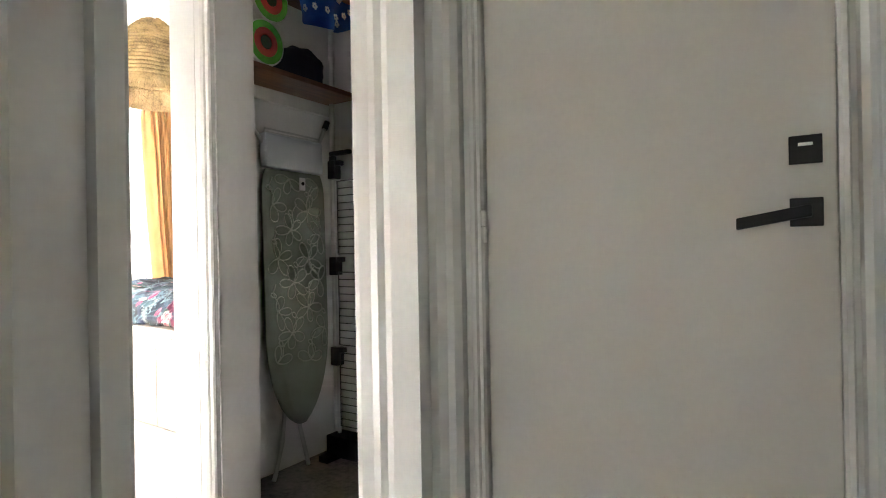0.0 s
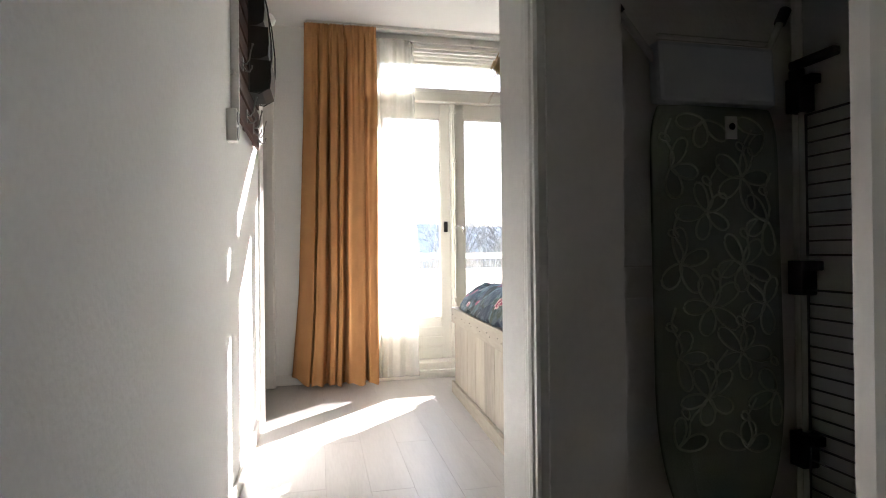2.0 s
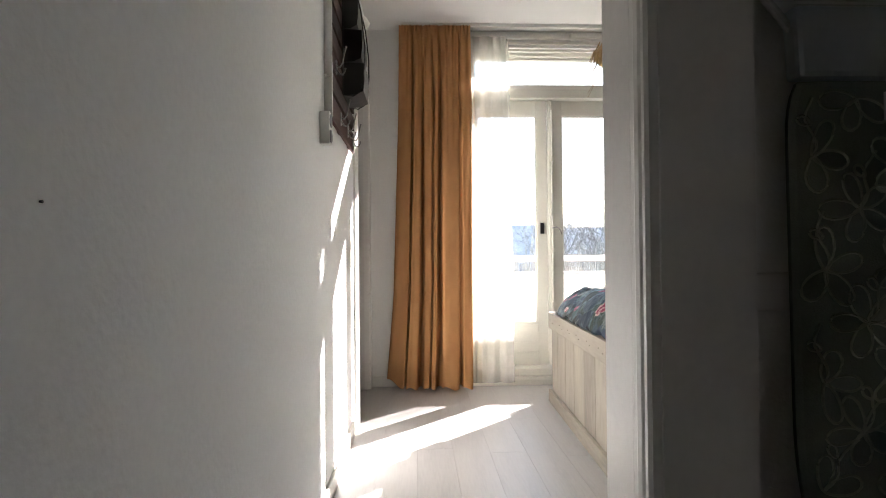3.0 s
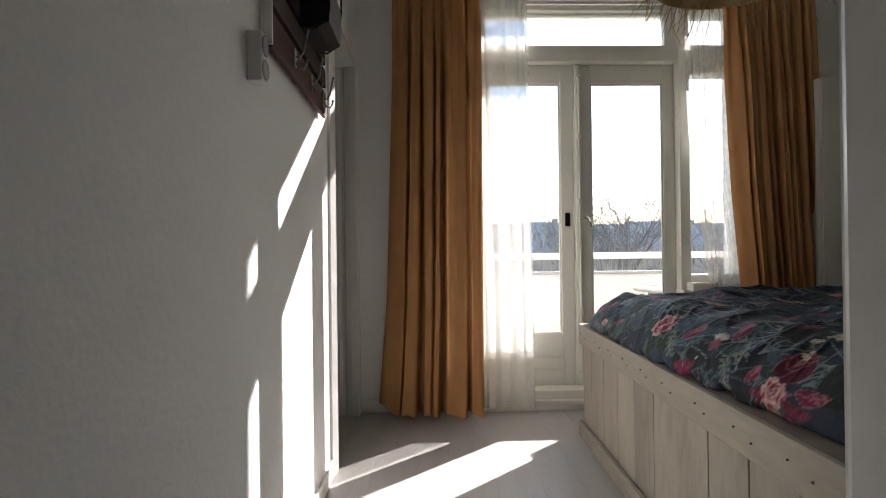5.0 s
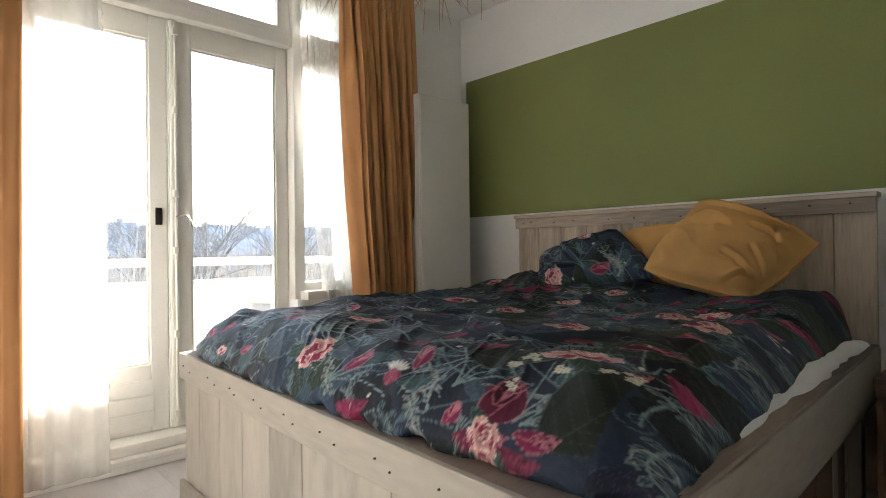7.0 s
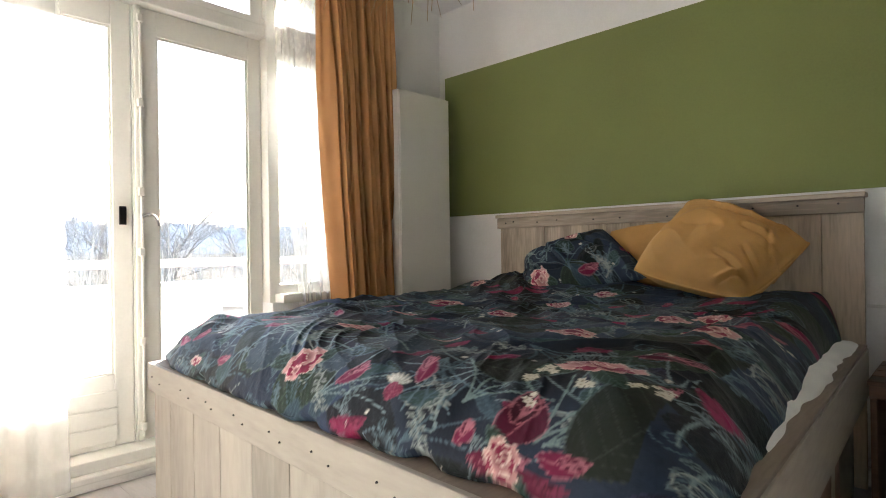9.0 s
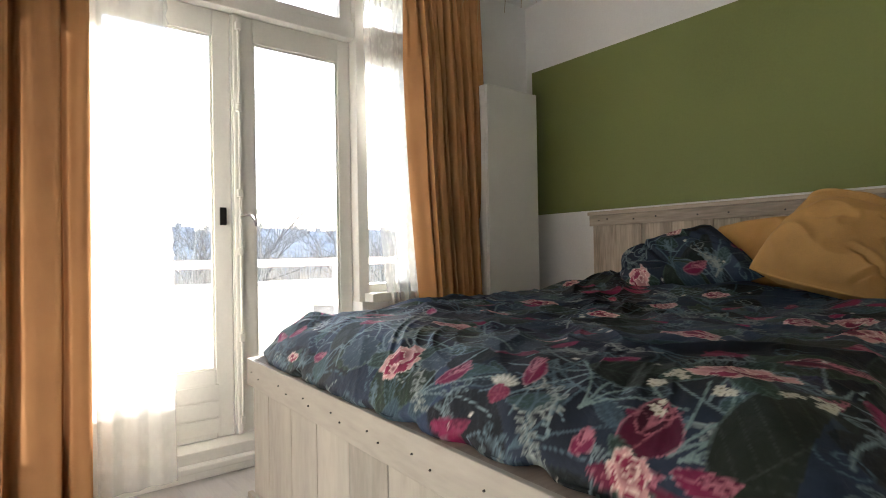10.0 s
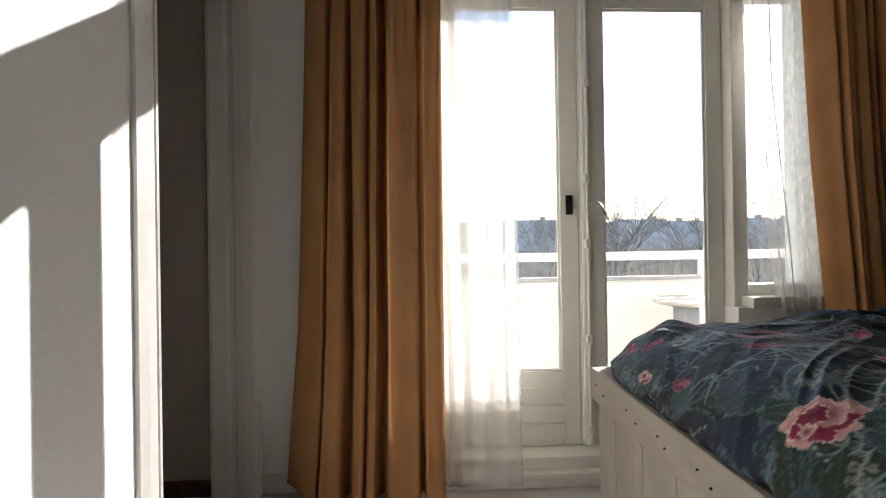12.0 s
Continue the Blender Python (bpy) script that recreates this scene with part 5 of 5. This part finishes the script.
holder = thing("wall_organizer", (-3.33, YL + 0.03, 1.79), "black metal three-pocket wall organizer hanging on the coat rack", "organizer")
for x in (-3.22, -3.46):
    bm = bmesh.new()
    pts = [(x, YL + 0.032, 1.80), (x, YL + 0.032, 2.30), (x, YL + 0.045, 2.345), (x, YL + 0.07, 2.35), (x, YL + 0.095, 2.31), (x, YL + 0.12, 2.2), (x, YL + 0.135, 2.05), (x, YL + 0.135, 1.95), (x, YL + 0.12, 1.82), (x, YL + 0.08, 1.795)]
    tube(bm, pts, 0.0035, 6, close=True)
    part("side_wire", bm, M_BLACK, holder)
for z0, out in ((2.12, 0.10), (1.96, 0.118), (1.80, 0.128)):
    bm = bmesh.new()
    x0, x1 = -3.458, -3.222
    prof = [(YL + 0.034, z0), (YL + out * 0.7, z0 + 0.003), (YL + out, z0 + 0.02), (YL + out + 0.006, z0 + 0.08), (YL + out + 0.004, z0 + 0.155)]
    for t0 in (0.0, 0.0016):
        a = [bm.verts.new((x0, y + t0, zz)) for y, zz in prof]
        b = [bm.verts.new((x1, y + t0, zz)) for y, zz in prof]
        for k in range(len(prof) - 1):
            bm.faces.new((a[k], a[k + 1], b[k + 1], b[k]))
    for xx in (x0, x1):
        v = [bm.verts.new((xx, y, zz)) for y, zz in prof] + [bm.verts.new((xx, YL + 0.034, z0 + 0.158))]
        bm.faces.new(v)
    part("pocket", bm, M_BLACK, holder, "black sheet metal pocket")
bm = bmesh.new()
lathe(bm, [(0.001, 0.0), (0.05, 0.005), (0.06, 0.03), (0.045, 0.055), (0.02, 0.065), (0.008, 0.085), (0.001, 0.09)], (-3.55, YL + 0.075, 2.253), 20)
solo("pot_lid", bm, M_STEEL, "small grey domed jar on top of the coat rack", "jar", smooth=True)

socket = thing("socket_box", (-2.77, YL, 1.5), "white double surface-mounted wall socket", "socket")
part("housing", boxes((-2.80, -2.742, YL, YL + 0.04, 1.472, 1.602), bevel=0.005), M_PLASTIC, socket)
for zz in (1.506, 1.568):
    bm = bmesh.new()
    lathe(bm, [(0.026, 0.0), (0.027, 0.002), (0.024, 0.004), (0.02, 0.002), (0.002, 0.002)], (0, 0, 0), 24)
    bmesh.ops.transform(bm, matrix=pose(-2.771, YL + 0.04, zz, -90), verts=bm.verts[:])
    part("outlet", bm, M_COPING, socket, "round grey outlet")

# ---- beside the bed ----
stand = thing("bedside_crate", (-2.1, 3.6, 0), "dark wooden slatted bedside crate beside the headboard", "bedside table")
for y0 in (3.33, 3.45, 3.57, 3.69):
    part("slat", boxes((-2.335, XB - 0.02, y0, y0 + 0.108, 0.545, 0.563), bevel=0.003), M_DARK_WOOD, stand)
part("front_rail", boxes((-2.33, XB - 0.02, 3.335, 3.355, 0.50, 0.545), bevel=0.003), M_DARK_WOOD, stand)
for x0 in (-2.33, XB - 0.05):
    part("side_panel", boxes((x0, x0 + 0.02, 3.36, 3.80, 0.0, 0.545), bevel=0.002), M_DARK_WOOD, stand)
part("back_panel", boxes((-2.31, XB - 0.05, 3.79, 3.80, 0.0, 0.545)), M_DARK_WOOD, stand)
part("bottom", boxes((-2.31, XB - 0.05, 3.36, 3.79, 0.02, 0.04)), M_DARK_WOOD, stand)
basket = thing("patterned_basket", (-2.1, 3.52, 0.04), "round woven basket with red, green and cream zigzag bands", "basket")
band_colours = ((0.05, 0.03, 0.03), (0.35, 0.05, 0.05), (0.45, 0.38, 0.25), (0.07, 0.2, 0.12), (0.05, 0.04, 0.04), (0.4, 0.12, 0.05), (0.10, 0.22, 0.15), (0.3, 0.04, 0.05), (0.4, 0.35, 0.25))
prof = [(0.10, 0.0), (0.135, 0.03), (0.15, 0.07), (0.155, 0.11), (0.15, 0.15), (0.14, 0.19), (0.125, 0.225), (0.105, 0.255), (0.08, 0.28), (0.05, 0.295)]
for k, colour in enumerate(band_colours):
    bm = bmesh.new()
    (r0, z0), (r1, z1) = prof[k], prof[k + 1]
    n = 48
    lo, hi = [], []
    for i in range(n):
        a = 2 * math.pi * i / n
        zig = 0.006 if (i // 2) % 2 else -0.006
        lo.append(bm.verts.new((-2.1 + r0 * math.cos(a), 3.52 + r0 * math.sin(a), 0.04 + z0 + (zig if k else 0))))
        hi.append(bm.verts.new((-2.1 + r1 * math.cos(a), 3.52 + r1 * math.sin(a), 0.04 + z1 + zig)))
    for i in range(n):
        bm.faces.new((lo[i], lo[(i + 1) % n], hi[(i + 1) % n], hi[i]))
    if k == 0:
        bm.faces.new(lo[::-1])
    part("band", bm, surface("basket_dye_%d" % k, colour, 0.9, 0.2, 20, 150, 0.6, depth=0.003), basket)
bm = bmesh.new()
lathe(bm, [(0.048, 0.0), (0.05, 0.03), (0.03, 0.045), (0.001, 0.05)], (-2.1, 3.52, 0.335), 24)
part("lid", bm, M_SHEET, basket, "pale round lid")
bm = bmesh.new()
tube(bm, [(-2.30, 3.50, 0.045), (-2.29, 3.47, 0.2), (-2.28, 3.44, 0.34), (-2.22, 3.42, 0.42), (-2.10, 3.42, 0.44), (-1.95, 3.44, 0.43)], 0.006, 8)
solo("bag_handle", bm, M_SHEET, "pale loop of cord inside the bedside crate", "cord", smooth=True)
solo("cable_duct", boxes((-2.392, -2.24, YH - 0.02, YH, 0.778, 0.794), (-2.24, XB - 0.005, YH - 0.012, YH, 0.772, 0.784), bevel=0.003), M_PLASTIC, "thin white cable duct on the wall beside the headboard", "cable duct")

# ---- store cupboard ----
structure("trim_alcove_head", boxes((-4.86, -3.975, YL, YL + 0.018, 2.215, 2.30), bevel=0.005), M_CASING, "white casing over the alcove opening")

structure("cupboard_floor", boxes((-1.77, -0.45, 1.13, 2.02, -0.012, 0.0)), M_SCREED, "rough dark concrete cupboard floor")
structure("cupboard_batten", boxes((-1.77, -1.748, 1.32, 2.0, 0.90, 0.985), (-1.77, -1.748, 1.3, 2.0, 1.72, 1.779), bevel=0.003), M_CASING, "white wooden batten on the cupboard wall")
solo("cupboard_pipe", tube(bmesh.new(), [(-1.72, 1.975, 0.0), (-1.72, 1.975, 2.6)], 0.014, 10), M_CASING, "thin white painted pipe in the cupboard corner", "pipe")
solo("shelf", boxes((-1.768, -1.55, 1.31, 1.985, 1.78, 1.803), bevel=0.002), M_SHELF, "red-brown wooden shelf in the store cupboard", "shelf")
solo("shelf", boxes((-1.768, -1.52, 1.31, 1.985, 2.22, 2.245), bevel=0.002), M_SHELF, "upper red-brown wooden shelf in the store cupboard", "shelf")

iron = thing("ironing_board", (-1.70, 1.70, 0), "folded ironing board with a sage green leaf-print cover", "ironing board")


def board_half_width(z):
    """Half the width of the board at height z: blunt head, tapered nose at the bottom."""
    if z > 1.22:
        return 0.19 * max(0.0, 1 - ((z - 1.22) / 0.26) ** 4 * 0.55)
    f = max(0.0, min(1.0, (z - 0.215) / 0.47))
    return 0.19 * max(0.03, 1 - (1 - f) ** 2.2) ** 0.6


BYC = 1.705
bm = bmesh.new()
levels = [0.222 + (1.40 - 0.222) * (k / 40) for k in range(41)]
front, back = [], []
for k, z in enumerate(levels):
    w = board_half_width(z)
    lean = -1.685 - 0.02 * (z - 0.2)
    front.append([bm.verts.new((lean + 0.012 * (1 - abs(s) ** 6), BYC + w * s, z)) for s in (-1, -0.92, -0.6, 0, 0.6, 0.92, 1)])
    back.append([bm.verts.new((lean - 0.016, BYC + w * s * 0.98, z)) for s in (-1, 1)])
for a, b in zip(front, front[1:]):
    for i in range(6):
        bm.faces.new((a[i], a[i + 1], b[i + 1], b[i]))
for a, b, c, d in zip(front, front[1:], back, back[1:]):
    bm.faces.new((a[0], b[0], d[0], c[0]))
    bm.faces.new((a[6], c[1], d[1], b[6]))
    bm.faces.new((c[0], d[0], d[1], c[1]))
cover = part("cover", bm, M_BOARD, iron, "sage green printed cotton cover")


def leaf_loop(y, z, length, width, turn):
    pts = []
    for k in range(17):
        f = k / 16 * 2 * math.pi
        r = math.sin(f / 2)
        u, w = length * (1 - math.cos(f)) / 2, width * math.sin(f) * (0.35 + 0.65 * r)
        pts.append((y + u * math.cos(turn) - w * math.sin(turn), z + u * math.sin(turn) + w * math.cos(turn)))
    return pts


bm = bmesh.new()
rng = random.Random(21)


def ink(points):
    """A printed line on the cover, following its surface."""
    good = [(y, z) for y, z in points if 0.46 < z < 1.38 and abs(y - BYC) < board_half_width(z) * 0.95]
    if len(good) == len(points):
        tube(bm, [(-1.685 - 0.02 * (z - 0.2) + 0.0125 - 0.012 * (abs(y - BYC) / board_half_width(z)) ** 6, y, z) for y, z in points], 0.0034, 4)


for gz in range(8):
    for gy in range(2):
        cy, cz = BYC + (gy - 0.5) * 0.18 + (0.05 if gz % 2 else -0.04) + rng.uniform(-0.015, 0.015), 0.52 + gz * 0.118 + rng.uniform(-0.015, 0.015)
        base = rng.uniform(0, 6.28)
        for k in range(5):
            ink(leaf_loop(cy, cz, rng.uniform(0.07, 0.095), rng.uniform(0.020, 0.028), base + k * 1.2566))
        d = rng.uniform(0.9, 2.2)
        ink([(cy + math.cos(d) * 0.016 * k + 0.01 * math.sin(k * 0.9), cz + math.sin(d) * 0.016 * k) for k in range(9)])
        ink(leaf_loop(cy + 0.05 * math.cos(d), cz + 0.07, 0.03, 0.011, d + 1.0))
part("leaf_print", bm, M_PRINT, cover, "pale looping leaf outlines")
part("label_tag", boxes((-1.694, -1.688, 1.72, 1.755, 1.315, 1.375), bevel=0.002), M_PLASTIC, iron, "small white tag with a dark button")
bm = bmesh.new()
lathe(bm, [(0.008, 0.0), (0.009, 0.003), (0.001, 0.004)], (0, 0, 0), 14)
bmesh.ops.transform(bm, matrix=pose(-1.688, 1.737, 1.347, 0, 90), verts=bm.verts[:])
part("tag_button", bm, M_BLACK, iron)
bm = boxes((-1.735, -1.685, 1.525, 1.872, 1.405, 1.56), bevel=0.012)
for v in bm.verts:
    v.co.y += (v.co.z - 1.48) * (-0.05)
part("iron_rest", bm, M_TRAY, iron, "pale blue iron rest tray")
bm = bmesh.new()
for z in (1.563, 1.578):
    tube(bm, [(-1.70, 1.53, z), (-1.70, 1.86, z)], 0.004, 6)
part("rest_wire", bm, M_TUBE, iron)
for pts in ([(-1.715, 1.545, 1.50), (-1.715, 1.46, 1.60), (-1.715, 1.435, 1.63)], [(-1.715, 1.84, 1.50), (-1.715, 1.90, 1.61), (-1.715, 1.915, 1.64)]):
    bm = bmesh.new()
    tube(bm, pts, 0.010, 10)
    leg = part("leg", bm, M_TUBE, iron, "pale grey tubular leg")
    d = (Vector(pts[-1]) - Vector(pts[-2])).normalized()
    bm = bmesh.new()
    tube(bm, [pts[-1], tuple(Vector(pts[-1]) + d * 0.045)], 0.015, 10)
    part("cap", bm, M_BLACK_PLASTIC, leg, "black rubber leg cap")
for pts in ([(-1.71, 1.63, 0.34), (-1.70, 1.60, 0.16), (-1.68, 1.54, 0.03), (-1.68, 1.53, 0.008)], [(-1.71, 1.70, 0.34), (-1.70, 1.705, 0.2), (-1.70, 1.75, 0.03), (-1.70, 1.755, 0.008)]):
    bm = bmesh.new()
    tube(bm, pts, 0.010, 10)
    part("foot", bm, M_TUBE, iron, "pale grey bent tube foot", smooth=True)

airer = thing("drying_tower", (-1.55, 1.93, 0), "folded clothes drying tower with black plastic joints and wire racks", "drying rack")
AX, AY = -1.66, 1.93
for x in (AX, AX + 0.42):
    bm = bmesh.new()
    tube(bm, [(x, AY, 0.03), (x, AY, 1.46)], 0.010, 10)
    part("upright", bm, M_TUBE, airer, "pale enamelled upright")
for zz in (1.43, 0.95, 0.50):
    part("joint", boxes((AX - 0.025, AX + 0.02, AY - 0.03, AY + 0.02, zz - 0.045, zz + 0.045), (AX + 0.015, AX + 0.05, AY - 0.02, AY + 0.01, zz + 0.02, zz + 0.045), bevel=0.004), M_BLACK_PLASTIC, airer, "black plastic joint")
part("top_hook", boxes((AX - 0.02, AX + 0.115, AY - 0.025, AY + 0.0, 1.50, 1.522), (AX - 0.02, AX + 0.012, AY - 0.025, AY, 1.46, 1.50), bevel=0.006), M_BLACK_PLASTIC, airer, "black plastic hook rail")
part("foot", boxes((AX - 0.035, AX + 0.45, AY - 0.06, AY + 0.05, 0.015, 0.115), (AX - 0.03, AX + 0.03, AY - 0.12, AY + 0.05, 0.0, 0.03), bevel=0.006), M_BLACK_PLASTIC, airer, "black plastic foot")
for z0 in (0.16, 0.56, 1.01):
    bm = bmesh.new()
    tube(bm, [(AX + 0.03, AY - 0.02, z0), (AX + 0.40, AY - 0.02, z0), (AX + 0.40, AY - 0.02, z0 + 0.36), (AX + 0.03, AY - 0.02, z0 + 0.36)], 0.004, 6, close=True)
    rack_frame = part("wire_rack", bm, M_WIRE, airer, "folded dark wire rack")
    for k in range(1, 10):
        part("rod", tube(bmesh.new(), [(AX + 0.03, AY - 0.02, z0 + 0.036 * k), (AX + 0.40, AY - 0.02, z0 + 0.036 * k)], 0.0024, 5), M_WIRE, rack_frame)

M_CAN = {}
for key, colour in (("green", (0.12, 0.42, 0.05)), ("red", (0.6, 0.06, 0.05)), ("white", (0.75, 0.74, 0.7)), ("dark", (0.03, 0.05, 0.02)), ("blue", (0.015, 0.10, 0.38)), ("navy", (0.012, 0.014, 0.03))):
    M_CAN[key] = surface("printed_" + key, colour, 0.4 if key not in ("blue", "navy") else 0.75, 0.12, 12, 120, 0.08)


def paper_lantern_tin(y, z, tilt):
    """A tin lying on its side, its round end facing the hall."""
    t = thing("party_bucket", (-1.66, y, z), "green bucket with a red melon slice print lying on the shelf", "bucket", "buckets on the cupboard shelf")
    at = pose(-1.66, y, z, 0, 90, 0) @ pose(0, 0, 0, 0, 0, tilt)
    for name, prof, key, label in (("side", [(0.07, -0.09), (0.092, 0.085), (0.097, 0.088), (0.097, 0.095), (0.09, 0.097)], "white", "white side"), ("rim", [(0.09, 0.098), (0.062, 0.1005), (0.061, 0.098)], "green", "green printed ring"), ("print", [(0.061, 0.0985), (0.03, 0.1018), (0.029, 0.099)], "red", "red printed disc"), ("core", [(0.029, 0.1), (0.01, 0.103), (0.0005, 0.103)], "dark", "dark printed centre")):
        bm = bmesh.new()
        lathe(bm, prof, (0, 0, 0), 28)
        bmesh.ops.transform(bm, matrix=at, verts=bm.verts[:])
        part(name, bm, M_CAN[key], t, label)


paper_lantern_tin(1.43, 1.901, 0)
paper_lantern_tin(1.46, 2.09, 40)
bm = bmesh.new()
bmesh.ops.create_icosphere(bm, subdivisions=4, radius=1.0)
for v in bm.verts:
    n = 1 + 0.12 * noise.noise(v.co * 2.2) + 0.05 * noise.noise(v.co * 6)
    v.co = Vector((-1.66 + 0.09 * v.co.x * n, 1.70 + 0.13 * v.co.y * n, max(1.804, 1.87 + 0.105 * v.co.z * n)))
solo("cloth_bag", bm, M_CAN["navy"], "dark navy cloth bag slumped on the cupboard shelf", "bag", smooth=True)
bm = bmesh.new()
rows = []
for j in range(31):
    row = []
    for i in range(41):
        u, v = i / 40, j / 30
        y = 1.55 + 0.43 * u
        z = 2.262 - 0.17 * v - 0.06 * v * math.sin(u * 3.1 + 0.6) + 0.012 * noise.noise(Vector((u * 6, v * 4, 1)))
        x = -1.53 + 0.035 * math.sin(u * 14 + v * 2) * v + 0.02 * v
        row.append(bm.verts.new((x, y, z)))
    rows.append(row)
back = [bm.verts.new((-1.72, v.co.y, 2.262)) for v in rows[0]]
for j in range(30):
    for i in range(40):
        bm.faces.new((rows[j][i], rows[j][i + 1], rows[j + 1][i + 1], rows[j + 1][i]))
for i in range(40):
    bm.faces.new((back[i], back[i + 1], rows[0][i + 1], rows[0][i]))
blue = solo("blue_cloth", bm, M_CAN["blue"], "bright blue cloth with pale flowers hanging over the upper shelf", "cloth", smooth=True)
rng = random.Random(3)
bm = bmesh.new()
for k in range(14):
    u, v = rng.uniform(0.1, 0.95), rng.uniform(0.15, 0.9)
    y = 1.55 + 0.43 * u
    z = 2.262 - 0.17 * v - 0.06 * v * math.sin(u * 3.1 + 0.6)
    x = -1.53 + 0.035 * math.sin(u * 14 + v * 2) * v + 0.02 * v + 0.006
    for q in range(5):
        a = q * 1.2566
        bmesh.ops.create_icosphere(bm, subdivisions=1, radius=0.008, matrix=Matrix.Translation((x, y + 0.010 * math.cos(a), z + 0.010 * math.sin(a))) @ Matrix.Diagonal((0.3, 1, 1, 1)))
part("flower_print", bm, M_CAN["white"], blue, "pale flowers")

bm = bmesh.new()
bmesh.ops.create_cone(bm, cap_ends=True, segments=12, radius1=0.0017, radius2=0.0012, depth=0.004, matrix=pose(-1.115, YL + 0.001, 1.09, 90))
solo("nail", bm, M_BOLT, "old dark nail head in the white plastered wall", "nail")

# ---- floor planks ----
floor = structure("floor", boxes((-5.0, XB + 0.05, YL - 0.8, YH, -0.012, -0.007), (XB + 0.05, 1.3, -1.9, 1.13, -0.012, -0.007)), M_SCREED, "grey oak plank floor")
PLANK_W, PLANK_L = 0.19, 1.26
plank_meshes = {}


def plank(x0, x1, y0, y1):
    key = (round(x1 - x0, 3), round(y1 - y0, 3))
    if key not in plank_meshes:
        w, d = key
        bm = boxes((-w / 2 + 0.00025, w / 2 - 0.00025, -d / 2 + 0.00025, d / 2 - 0.00025, -0.007, 0.0))
        bmesh.ops.bevel(bm, geom=[e for e in bm.edges if all(v.co.z > -0.001 for v in e.verts)], offset=0.0006, segments=1, affect="EDGES")
        plank_meshes[key] = mesh_of("plank", bm, M_PLANK)
    ob = new("plank", plank_meshes[key])
    ob.parent = floor
    ob.location = ((x0 + x1) / 2, (y0 + y1) / 2, 0.0)


def lay(ax, bx, ay, by):
    y, row = ay, 0
    while y < by - 0.01:
        y2 = min(y + PLANK_W, by)
        x = ax - (row * 0.47 % 1.0) * PLANK_L
        while x < bx - 0.01:
            a, b = max(x, ax), min(x + PLANK_L, bx)
            if b - a > 0.02:
                plank(a, b, y, y2)
            x += PLANK_L
        y, row = y2, row + 1


lay(-5.0, XB, YL - 0.77, YH)
lay(XB, 1.3, -0.6, 1.12)
